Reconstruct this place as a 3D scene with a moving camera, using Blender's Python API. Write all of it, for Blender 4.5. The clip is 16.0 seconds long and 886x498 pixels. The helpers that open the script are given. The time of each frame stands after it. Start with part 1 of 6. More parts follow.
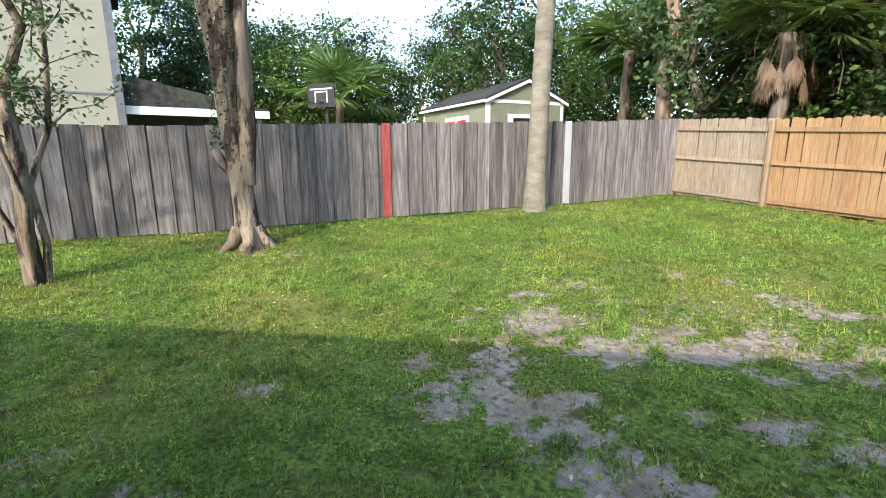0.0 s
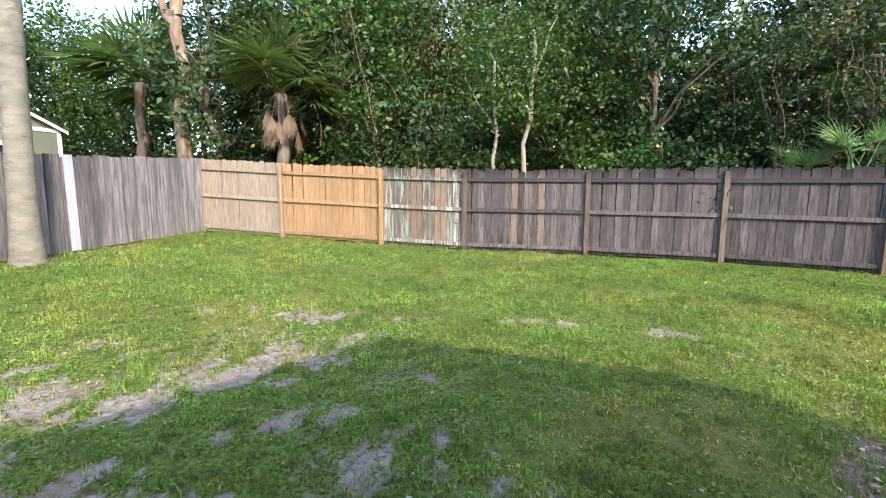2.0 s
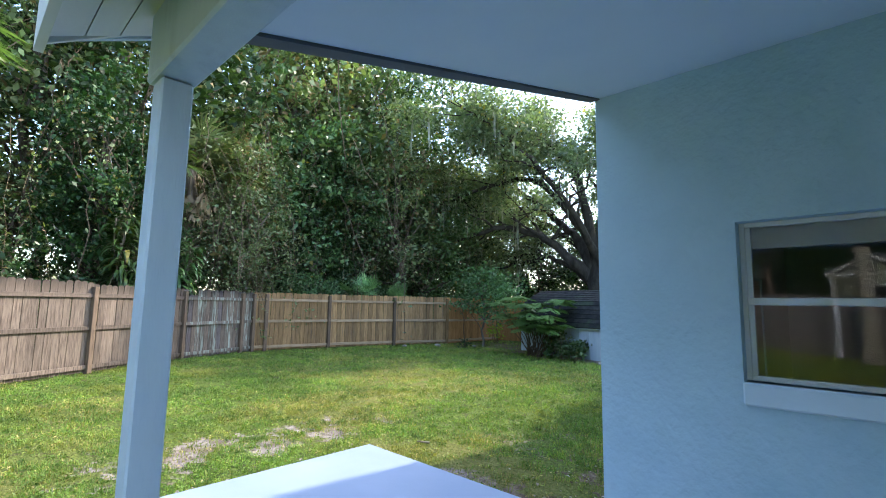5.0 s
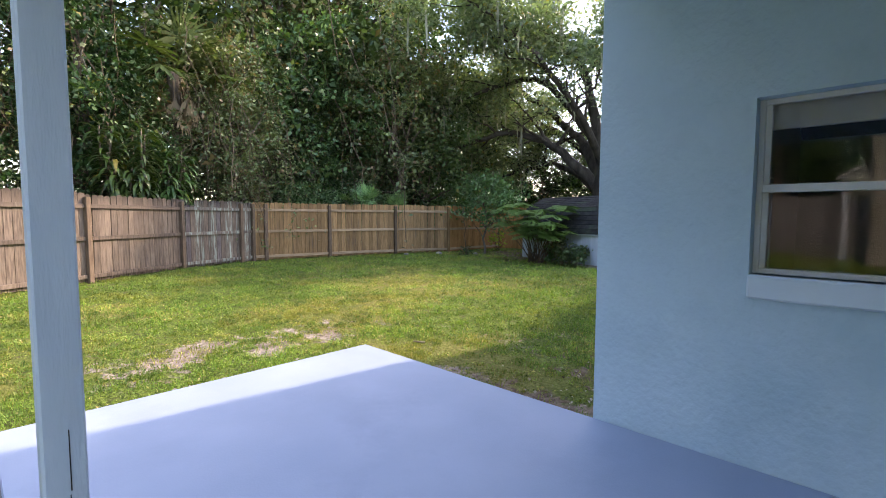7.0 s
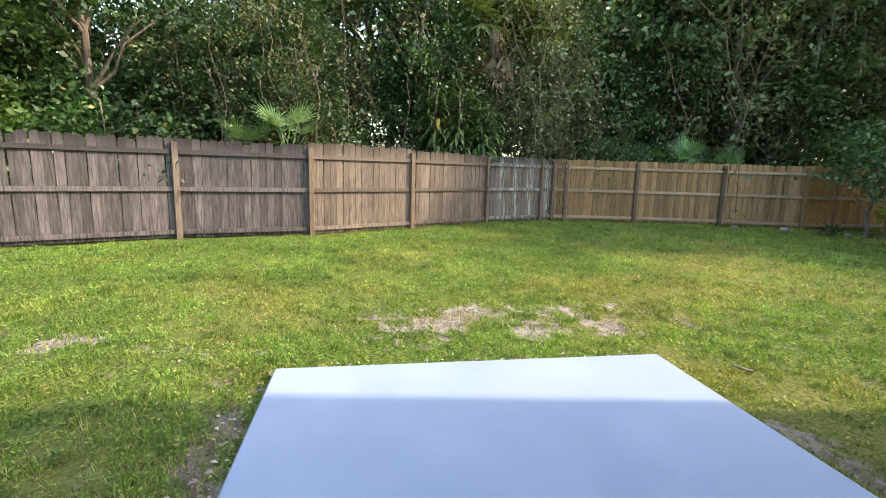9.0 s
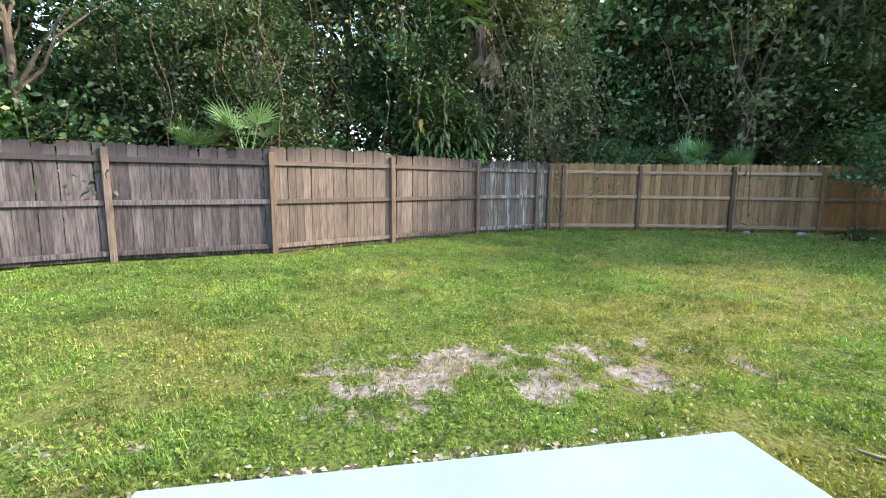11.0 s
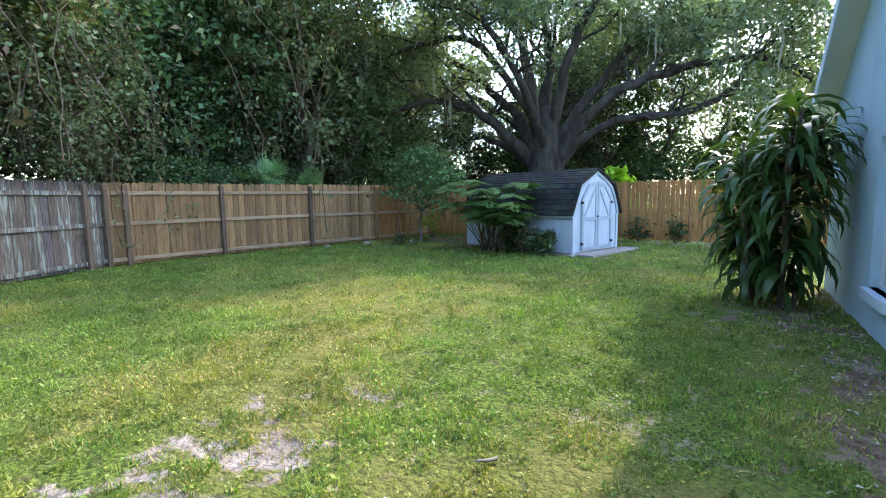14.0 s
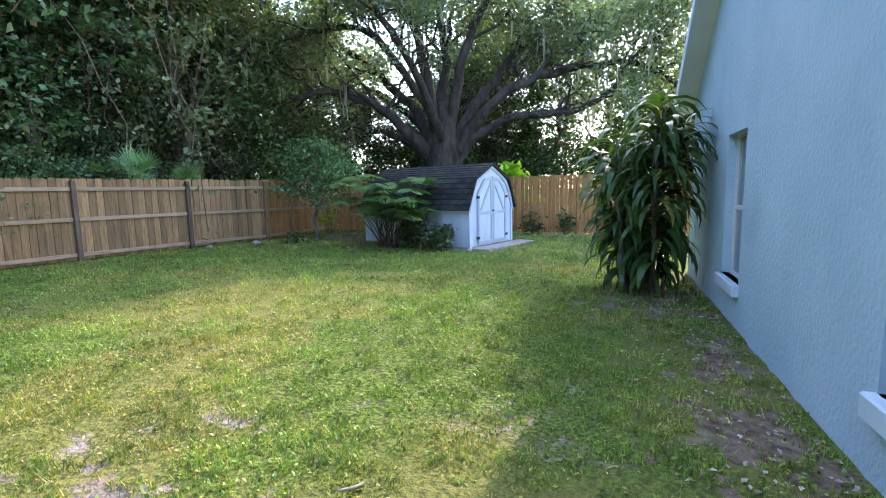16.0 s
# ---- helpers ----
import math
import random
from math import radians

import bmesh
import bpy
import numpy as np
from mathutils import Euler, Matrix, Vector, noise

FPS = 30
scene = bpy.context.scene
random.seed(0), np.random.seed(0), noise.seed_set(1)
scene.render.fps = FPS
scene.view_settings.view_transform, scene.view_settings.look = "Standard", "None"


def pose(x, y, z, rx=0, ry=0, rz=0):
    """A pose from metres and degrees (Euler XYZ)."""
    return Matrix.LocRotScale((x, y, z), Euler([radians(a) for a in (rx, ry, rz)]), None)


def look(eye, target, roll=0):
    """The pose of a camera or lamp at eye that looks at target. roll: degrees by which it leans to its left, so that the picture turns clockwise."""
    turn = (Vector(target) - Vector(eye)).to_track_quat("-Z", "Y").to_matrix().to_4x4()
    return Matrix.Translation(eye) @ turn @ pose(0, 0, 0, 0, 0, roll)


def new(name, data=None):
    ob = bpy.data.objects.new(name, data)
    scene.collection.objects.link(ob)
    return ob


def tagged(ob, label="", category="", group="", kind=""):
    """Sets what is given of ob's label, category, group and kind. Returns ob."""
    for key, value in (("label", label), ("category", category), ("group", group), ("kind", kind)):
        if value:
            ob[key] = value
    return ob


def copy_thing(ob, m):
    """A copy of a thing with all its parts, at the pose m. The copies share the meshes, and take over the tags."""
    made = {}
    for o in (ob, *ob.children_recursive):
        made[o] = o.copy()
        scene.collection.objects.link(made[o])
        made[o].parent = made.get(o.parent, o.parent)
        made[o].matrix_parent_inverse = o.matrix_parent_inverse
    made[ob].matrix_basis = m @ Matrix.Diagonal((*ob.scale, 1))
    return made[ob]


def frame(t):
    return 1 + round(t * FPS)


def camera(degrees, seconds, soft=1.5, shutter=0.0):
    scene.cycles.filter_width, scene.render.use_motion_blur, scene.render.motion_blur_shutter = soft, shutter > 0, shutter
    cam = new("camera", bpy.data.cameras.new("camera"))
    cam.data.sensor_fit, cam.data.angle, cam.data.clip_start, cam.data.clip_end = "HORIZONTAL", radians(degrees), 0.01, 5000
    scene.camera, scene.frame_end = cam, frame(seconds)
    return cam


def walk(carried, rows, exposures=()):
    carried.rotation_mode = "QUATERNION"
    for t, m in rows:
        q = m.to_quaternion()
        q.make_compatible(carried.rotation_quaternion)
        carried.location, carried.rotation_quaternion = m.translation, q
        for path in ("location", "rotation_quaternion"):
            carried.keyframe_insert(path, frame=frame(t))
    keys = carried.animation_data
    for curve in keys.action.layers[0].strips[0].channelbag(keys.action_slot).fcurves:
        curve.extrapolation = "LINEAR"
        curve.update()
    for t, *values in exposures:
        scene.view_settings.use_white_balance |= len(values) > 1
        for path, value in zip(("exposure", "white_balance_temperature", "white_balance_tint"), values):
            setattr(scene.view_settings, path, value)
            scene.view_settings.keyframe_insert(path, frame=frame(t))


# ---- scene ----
cam = camera(87.2, 16.0, soft=1.0)
EXPOSURES = [(0, 2.3, 6850, 10), (1, 2.33, 6800, 12), (2.5, 2.48, 6450, 14), (3.5, 2.52, 6350, 13), (4.5, 2.74, 6350, 9), (6.8, 2.7, 7600, 22),
             (8, 2.65, 7700, 19), (9, 2.66, 7600, 11), (11.5, 2.75, 6450, 12), (12.5, 2.76, 6350, 13), (14.5, 2.86, 6350, 15), (16, 2.95, 6400, 20)]
PATH = [
    (0, (1.279, -1.512, 1.454), (1.006, 0.427, 1.048), -0.3),
    (0.5, (1.292, -1.6, 1.474), (1.482, 0.354, 1.095), -0.6),
    (1, (1.286, -1.677, 1.502), (1.926, 0.182, 1.136), -0.7),
    (1.5, (1.326, -1.784, 1.517), (2.374, -0.111, 1.191), -0.4),
    (2, (1.455, -1.89, 1.557), (2.835, -0.467, 1.291), 0.3),
    (2.1, (1.457, -1.923, 1.568), (2.896, -0.557, 1.313), 0.4),
    (2.5, (1.478, -2.009, 1.581), (3.105, -0.866, 1.363), 0.4),
    (3, (1.4, -2.027, 1.599), (3.23, -1.23, 1.468), -0.2),
    (3.5, (1.39, -1.935, 1.605), (3.365, -1.625, 1.569), -0.9),
    (4, (1.496, -1.842, 1.6), (3.453, -2.252, 1.647), -4.0),
    (4.5, (1.454, -1.688, 1.59), (3.075, -2.841, 1.792), -1.1),
    (4.7, (1.422, -1.636, 1.632), (2.839, -3.019, 1.912), -0.1),
    (6.8, (1.436, -1.845, 1.555), (2.724, -3.373, 1.491), 0.4),
    (7, (1.51, -1.91, 1.523), (2.9, -3.341, 1.381), 0.2),
    (7.5, (1.835, -2.177, 1.483), (3.436, -3.351, 1.243), 0.8),
    (8, (2.024, -2.4, 1.503), (3.802, -3.267, 1.206), 1.2),
    (8.5, (2.159, -2.576, 1.542), (4.056, -3.119, 1.217), 1.9),
    (9, (2.408, -2.627, 1.535), (4.352, -2.952, 1.196), 1.7),
    (9.2, (2.534, -2.623, 1.543), (4.485, -2.895, 1.195), 1.6),
    (11.3, (3.766, -3.008, 1.436), (5.704, -3.422, 1.171), 0.0),
    (11.5, (3.827, -3.031, 1.446), (5.743, -3.543, 1.192), -0.2),
    (12, (3.99, -3.081, 1.473), (5.823, -3.845, 1.236), -0.2),
    (12.5, (4.13, -3.168, 1.488), (5.801, -4.244, 1.262), -0.2),
    (13, (4.274, -3.263, 1.499), (5.722, -4.626, 1.283), -0.1),
    (13.5, (4.357, -3.321, 1.517), (5.556, -4.906, 1.295), -0.5),
    (14, (4.364, -3.354, 1.517), (5.398, -5.051, 1.293), -0.8),
    (14.5, (4.347, -3.42, 1.517), (5.236, -5.197, 1.296), -1.2),
    (15, (4.321, -3.515, 1.525), (5.117, -5.337, 1.307), -1.3),
    (15.5, (4.289, -3.625, 1.521), (5.019, -5.472, 1.288), -1.2),
    (16, (4.261, -3.711, 1.511), (4.939, -5.576, 1.26), -1.1),
]
walk(cam, [(t, look(eye, target, roll)) for t, eye, target, roll in PATH],
     exposures=EXPOSURES)

# ---- world, sun, exposure ----
SUN_TRAVEL = Vector((0.39, 1.37, -1.0)).normalized()
world = bpy.data.worlds.new("sky")
scene.world = world
world.use_nodes = True
wn = world.node_tree.nodes
sky = wn.new("ShaderNodeTexSky")
sky.sky_type = "NISHITA"
sky.sun_disc = False
sky.sun_elevation = math.asin(-SUN_TRAVEL.z)
sky.sun_rotation = math.atan2(-SUN_TRAVEL.x, -SUN_TRAVEL.y)
sky.dust_density = 1.2
wn["Background"].inputs["Strength"].default_value = 0.15
world.node_tree.links.new(sky.outputs[0], wn["Background"].inputs["Color"])
sun = new("sun", bpy.data.lights.new("sun", "SUN"))
sun.data.energy, sun.data.angle, sun.data.color = 1.14, radians(0.9), (1.0, 0.93, 0.80)
sun.matrix_world = look((0, 0, 30), Vector((0, 0, 30)) + SUN_TRAVEL)
tagged(sun, "warm low morning sun", "sun", kind="structure")


# ---- materials ----
def mat(name, c1, c2, scale=4.0, rough=0.8, bump=0.2, bscale=60.0, stretch=(1, 1, 1), vary=0.0, metal=0.0, spec=0.3,
        stain=None, stain_scale=1.5, stain_lo=0.55, stain_hi=0.7, island=False, bdist=0.01, mildew=None):
    """Two-scale noise colour in world space, bump, an optional stain, and a per-object or per-island shift."""
    m = bpy.data.materials.new(name)
    m.use_nodes = True
    n, l = m.node_tree.nodes, m.node_tree.links
    b = n["Principled BSDF"]
    b.inputs["Roughness"].default_value = rough
    b.inputs["Metallic"].default_value = metal
    b.inputs["Specular IOR Level"].default_value = spec
    geo, mp, info = n.new("ShaderNodeNewGeometry"), n.new("ShaderNodeMapping"), n.new("ShaderNodeObjectInfo")
    mp.inputs["Scale"].default_value = stretch
    rnd = geo.outputs["Random Per Island"] if island else info.outputs["Random"]
    add, mul = n.new("ShaderNodeVectorMath"), n.new("ShaderNodeMath")
    mul.operation, mul.inputs[1].default_value = "MULTIPLY", (37.0 if vary else 0.0)
    l.new(rnd, mul.inputs[0])
    l.new(geo.outputs["Position"], add.inputs[0])
    l.new(mul.outputs[0], add.inputs[1])
    l.new(add.outputs[0], mp.inputs["Vector"])
    n1, n2 = n.new("ShaderNodeTexNoise"), n.new("ShaderNodeTexNoise")
    n1.inputs["Scale"].default_value, n1.inputs["Detail"].default_value = scale, 6
    n2.inputs["Scale"].default_value, n2.inputs["Detail"].default_value = bscale, 4
    l.new(mp.outputs[0], n1.inputs["Vector"])
    l.new(mp.outputs[0], n2.inputs["Vector"])
    mixf = n.new("ShaderNodeMath")
    mixf.operation = "MULTIPLY_ADD"
    mixf.inputs[1].default_value = 0.35
    l.new(n2.outputs[0], mixf.inputs[0])
    sc = n.new("ShaderNodeMapRange")
    sc.inputs[1].default_value, sc.inputs[2].default_value = 0.3, 0.7
    sc.inputs[3].default_value, sc.inputs[4].default_value = -0.18, 0.82
    l.new(n1.outputs[0], sc.inputs[0])
    l.new(sc.outputs[0], mixf.inputs[2])
    mixf.use_clamp = True
    col = n.new("ShaderNodeMix")
    col.data_type = "RGBA"
    col.inputs[6].default_value, col.inputs[7].default_value = (*c1, 1), (*c2, 1)
    l.new(mixf.outputs[0], col.inputs[0])
    out = col.outputs[2]
    if stain:
        n3, mr, cm = n.new("ShaderNodeTexNoise"), n.new("ShaderNodeMapRange"), n.new("ShaderNodeMix")
        cm.data_type = "RGBA"
        n3.inputs["Scale"].default_value, n3.inputs["Detail"].default_value = stain_scale, 8
        n3.inputs["Roughness"].default_value = 0.65
        mr.inputs[1].default_value, mr.inputs[2].default_value = stain_lo, stain_hi
        l.new(mp.outputs[0], n3.inputs["Vector"])
        l.new(n3.outputs[0], mr.inputs[0])
        l.new(mr.outputs[0], cm.inputs[0])
        l.new(out, cm.inputs[6])
        cm.inputs[7].default_value = (*stain, 1)
        out = cm.outputs[2]
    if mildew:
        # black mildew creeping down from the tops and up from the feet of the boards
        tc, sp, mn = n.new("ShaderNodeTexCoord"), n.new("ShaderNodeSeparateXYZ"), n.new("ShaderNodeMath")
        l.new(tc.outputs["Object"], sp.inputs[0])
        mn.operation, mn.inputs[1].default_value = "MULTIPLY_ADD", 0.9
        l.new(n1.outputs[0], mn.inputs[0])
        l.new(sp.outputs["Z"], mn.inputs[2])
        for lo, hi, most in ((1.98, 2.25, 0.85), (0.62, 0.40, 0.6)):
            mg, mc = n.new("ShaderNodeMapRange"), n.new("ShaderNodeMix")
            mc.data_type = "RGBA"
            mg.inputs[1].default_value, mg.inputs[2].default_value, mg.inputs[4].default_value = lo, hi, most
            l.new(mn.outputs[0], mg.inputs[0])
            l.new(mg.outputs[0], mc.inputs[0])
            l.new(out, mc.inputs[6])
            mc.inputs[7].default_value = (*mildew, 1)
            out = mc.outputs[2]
    if vary:
        hs, mr2 = n.new("ShaderNodeHueSaturation"), n.new("ShaderNodeMapRange")
        mr2.inputs[3].default_value, mr2.inputs[4].default_value = 1 - vary, 1 + vary
        l.new(rnd, mr2.inputs[0])
        l.new(mr2.outputs[0], hs.inputs["Value"])
        l.new(out, hs.inputs["Color"])
        out = hs.outputs[0]
    l.new(out, b.inputs["Base Color"])
    if bump:
        bp = n.new("ShaderNodeBump")
        bp.inputs["Strength"].default_value, bp.inputs["Distance"].default_value = bump, bdist
        l.new(n2.outputs[0], bp.inputs["Height"])
        l.new(bp.outputs[0], b.inputs["Normal"])
    return m


def leafmat(name, c1, c2, rough=0.45, trans=0.25, lift=1.35, warm=(0.17, 0.14, 0.04), warm_part=0.02, patch=None):
    """Leaves: colour by island, some yellowed, with light passing through."""
    m = bpy.data.materials.new(name)
    m.use_nodes = True
    n, l = m.node_tree.nodes, m.node_tree.links
    b, o = n["Principled BSDF"], n["Material Output"]
    b.inputs["Roughness"].default_value = rough
    b.inputs["Specular IOR Level"].default_value = 0.35
    geo, info = n.new("ShaderNodeNewGeometry"), n.new("ShaderNodeObjectInfo")
    col, cm, hs = n.new("ShaderNodeMix"), n.new("ShaderNodeMix"), n.new("ShaderNodeHueSaturation")
    col.data_type = cm.data_type = "RGBA"
    col.inputs[6].default_value, col.inputs[7].default_value = (*c1, 1), (*c2, 1)
    l.new(geo.outputs["Random Per Island"], col.inputs[0])
    gt = n.new("ShaderNodeMath")
    gt.operation, gt.inputs[1].default_value = "LESS_THAN", warm_part
    l.new(geo.outputs["Random Per Island"], gt.inputs[0])
    l.new(gt.outputs[0], cm.inputs[0])
    l.new(col.outputs[2], cm.inputs[6])
    cm.inputs[7].default_value = (*warm, 1)
    mr = n.new("ShaderNodeMapRange")
    mr.inputs[3].default_value, mr.inputs[4].default_value = 0.7, 1.3
    l.new(info.outputs["Random"], mr.inputs[0])
    l.new(mr.outputs[0], hs.inputs["Value"])
    mr3 = n.new("ShaderNodeMapRange")
    mr3.inputs[3].default_value, mr3.inputs[4].default_value = 0.485, 0.515
    l.new(info.outputs["Random"], mr3.inputs[0])
    l.new(mr3.outputs[0], hs.inputs["Hue"])
    # paler and darker sprays of foliage about a metre wide
    sn, sr, sm = n.new("ShaderNodeTexNoise"), n.new("ShaderNodeMapRange"), n.new("ShaderNodeHueSaturation")
    sn.inputs["Scale"].default_value, sn.inputs["Detail"].default_value = 0.9, 3
    sr.inputs[1].default_value, sr.inputs[2].default_value = 0.35, 0.65
    sr.inputs[3].default_value, sr.inputs[4].default_value = 0.72, 1.3
    l.new(geo.outputs["Position"], sn.inputs["Vector"])
    l.new(sn.outputs[0], sr.inputs[0])
    l.new(sr.outputs[0], sm.inputs["Value"])
    l.new(cm.outputs[2], sm.inputs["Color"])
    tint = sm.outputs[0]
    if patch:
        # yellowed areas some metres wide, and darker and paler tufts
        for size, lo, hi, most, tone in ((0.7, 0.50, 0.68, 0.5, patch), (5.5, 0.5, 0.66, 0.75, (0.035, 0.085, 0.012))):
            nz, rg, mm = n.new("ShaderNodeTexNoise"), n.new("ShaderNodeMapRange"), n.new("ShaderNodeMix")
            mm.data_type = "RGBA"
            nz.inputs["Scale"].default_value, nz.inputs["Detail"].default_value = size, 5
            rg.inputs[1].default_value, rg.inputs[2].default_value, rg.inputs[4].default_value = lo, hi, most
            l.new(geo.outputs["Position"], nz.inputs["Vector"])
            l.new(nz.outputs[0], rg.inputs[0])
            l.new(rg.outputs[0], mm.inputs[0])
            l.new(tint, mm.inputs[6])
            mm.inputs[7].default_value = (*tone, 1)
            tint = mm.outputs[2]
    l.new(tint, hs.inputs["Color"])
    l.new(hs.outputs[0], b.inputs["Base Color"])
    tr, mx, br = n.new("ShaderNodeBsdfTranslucent"), n.new("ShaderNodeMixShader"), n.new("ShaderNodeMix")
    br.data_type, br.blend_type = "RGBA", "MULTIPLY"
    br.inputs[0].default_value = 1.0
    br.inputs[7].default_value = (lift * 1.1, lift * 1.2, lift * 0.5, 1)
    l.new(hs.outputs[0], br.inputs[6])
    l.new(br.outputs[2], tr.inputs["Color"])
    mx.inputs[0].default_value = trans
    l.new(b.outputs[0], mx.inputs[1])
    l.new(tr.outputs[0], mx.inputs[2])
    l.new(mx.outputs[0], o.inputs["Surface"])
    return m


GRAIN = (14, 14, 1.2)
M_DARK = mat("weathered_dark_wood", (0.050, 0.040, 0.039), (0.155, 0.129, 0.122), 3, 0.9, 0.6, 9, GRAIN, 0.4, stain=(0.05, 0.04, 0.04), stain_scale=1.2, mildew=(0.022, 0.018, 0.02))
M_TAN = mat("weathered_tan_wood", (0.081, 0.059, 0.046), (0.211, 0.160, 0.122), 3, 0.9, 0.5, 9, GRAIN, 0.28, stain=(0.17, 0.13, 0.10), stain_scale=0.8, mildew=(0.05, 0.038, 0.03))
M_BROWN = mat("brown_cedar_wood", (0.18, 0.10, 0.042), (0.34, 0.205, 0.095), 3, 0.85, 0.35, 9, GRAIN, 0.3, stain=(0.14, 0.095, 0.06), stain_scale=0.9)
# cedar rails coloured paler than their pickets, standing in for light on their top edges
M_RAIL = mat("pale_lit_rail", (0.25, 0.17, 0.10), (0.42, 0.30, 0.19), 3, 0.85, 0.3, 9, (1.2, 1.2, 14), 0.12)
M_ORANGE = mat("new_orange_pine", (0.23, 0.135, 0.066), (0.345, 0.22, 0.12), 3, 0.75, 0.25, 9, GRAIN, 0.12, stain=(0.24, 0.11, 0.04), stain_scale=0.7)
M_FARP = mat("deep_orange_pine_pickets", (0.24, 0.115, 0.036), (0.42, 0.215, 0.08), 3, 0.8, 0.3, 9, GRAIN, 0.2)
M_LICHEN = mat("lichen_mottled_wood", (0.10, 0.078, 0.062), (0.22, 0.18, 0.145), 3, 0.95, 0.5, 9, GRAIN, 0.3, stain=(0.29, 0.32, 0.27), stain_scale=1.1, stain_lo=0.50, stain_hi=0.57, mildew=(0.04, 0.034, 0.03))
M_REDDISH = mat("reddish_weathered_wood", (0.14, 0.095, 0.07), (0.27, 0.195, 0.145), 3, 0.9, 0.45, 9, GRAIN, 0.2)
M_FPOST = mat("brown_fence_post", (0.085, 0.056, 0.038), (0.18, 0.125, 0.085), 3, 0.9, 0.6, 9, GRAIN, 0.3)
M_GREYTAN = mat("grey_tan_wood", (0.20, 0.155, 0.115), (0.33, 0.27, 0.205), 3, 0.9, 0.35, 9, GRAIN, 0.1)
M_GREY = mat("silver_grey_wood", (0.092, 0.083, 0.085), (0.258, 0.239, 0.235), 2.5, 0.9, 0.6, 9, (12, 12, 0.8), 0.26, stain=(0.075, 0.068, 0.068), stain_scale=0.5, stain_lo=0.46, stain_hi=0.66)
M_RED = mat("faded_red_board", (0.26, 0.04, 0.04), (0.36, 0.09, 0.085), 3, 0.85, 0.3, 9, GRAIN, stain=(0.34, 0.22, 0.22), stain_scale=0.6)
M_WHITEB = mat("white_painted_board", (0.359, 0.374, 0.406), (0.437, 0.452, 0.484), 3, 0.8, 0.2, 9, GRAIN)
M_STUCCO = mat("pale_blue_stucco", (0.43, 0.585, 0.655), (0.50, 0.65, 0.72), 1.2, 0.9, 0.7, 26, (1, 1, 0.9), bdist=0.014, stain=(0.37, 0.53, 0.60), stain_scale=1.1, stain_lo=0.5, stain_hi=0.75)
M_TRIM = mat("pale_blue_trim_paint", (0.56, 0.68, 0.74), (0.62, 0.73, 0.79), 3, 0.6, 0.15, 30)
M_POST = mat("blue_grey_post_paint", (0.50, 0.59, 0.68), (0.56, 0.65, 0.73), 3, 0.55, 0.2, 25, (6, 6, 1), stain=(0.44, 0.52, 0.60), stain_scale=1.0)
M_CEIL = mat("white_blue_ceiling", (0.66, 0.74, 0.82), (0.70, 0.78, 0.85), 1.5, 0.8, 0.1, 60)
M_SLAB = mat("painted_periwinkle_concrete", (0.30, 0.365, 0.475), (0.35, 0.415, 0.53), 1.6, 0.55, 0.12, 90, stain=(0.265, 0.32, 0.425), stain_scale=0.9, stain_lo=0.55, stain_hi=0.8)
M_EDGE = mat("raw_concrete_edge", (0.22, 0.20, 0.18), (0.36, 0.33, 0.30), 8, 0.95, 0.4, 60)
M_VINYL = mat("white_vinyl_soffit", (0.66, 0.66, 0.62), (0.72, 0.72, 0.68), 2, 0.5, 0.05, 60)
M_SHINGLE = mat("dark_asphalt_shingle", (0.014, 0.014, 0.015), (0.045, 0.044, 0.042), 5, 0.95, 0.5, 120, vary=0.2, stain=(0.05, 0.07, 0.04), stain_scale=0.8)
M_SHEDW = mat("white_blue_shed_siding", (0.414, 0.486, 0.558), (0.504, 0.567, 0.630), 2, 0.75, 0.2, 30, (4, 4, 1), stain=(0.36, 0.36, 0.36), stain_scale=0.7, stain_lo=0.6, stain_hi=0.8)
M_SHEDT = mat("grey_blue_shed_trim", (0.30, 0.36, 0.42), (0.38, 0.44, 0.50), 3, 0.75, 0.15, 30)
M_IRON = mat("black_iron", (0.015, 0.015, 0.016), (0.03, 0.03, 0.03), 8, 0.5, 0.1, 60, metal=0.6)
M_FRAME = mat("off_white_window_frame", (0.60, 0.62, 0.60), (0.66, 0.68, 0.66), 4, 0.5, 0.05, 60)
M_BARK = mat("grey_brown_bark", (0.062, 0.046, 0.034), (0.167, 0.130, 0.099), 5, 0.95, 1.0, 16, (1, 1, 0.25), bdist=0.04, stain=(0.30, 0.28, 0.24), stain_scale=1.5)
M_PINE = mat("brown_pine_bark", (0.16, 0.11, 0.08), (0.34, 0.255, 0.19), 5, 0.95, 1.0, 16, (1, 1, 0.3), bdist=0.04, stain=(0.10, 0.07, 0.05), stain_scale=3)
M_OAK = mat("dark_oak_bark", (0.025, 0.021, 0.018), (0.075, 0.065, 0.055), 4, 0.95, 1.0, 12, (1, 1, 0.4), bdist=0.05)
M_PALMT = mat("ringed_palm_bark", (0.15, 0.135, 0.105), (0.27, 0.245, 0.20), 3, 0.9, 0.6, 14, (1, 1, 3), bdist=0.03, stain=(0.18, 0.19, 0.14), stain_scale=1.2)
M_PALE = mat("pale_smooth_bark", (0.240, 0.204, 0.150), (0.348, 0.306, 0.240), 5, 0.85, 0.4, 20, (1, 1, 0.4), stain=(0.22, 0.17, 0.12), stain_scale=2)
M_PATCHB = mat("peeling_patchy_bark", (0.13, 0.095, 0.065), (0.31, 0.255, 0.20), 3, 0.9, 1.0, 14, (1, 1, 0.3), bdist=0.04, stain=(0.05, 0.034, 0.028), stain_scale=4.5, stain_lo=0.5, stain_hi=0.56)
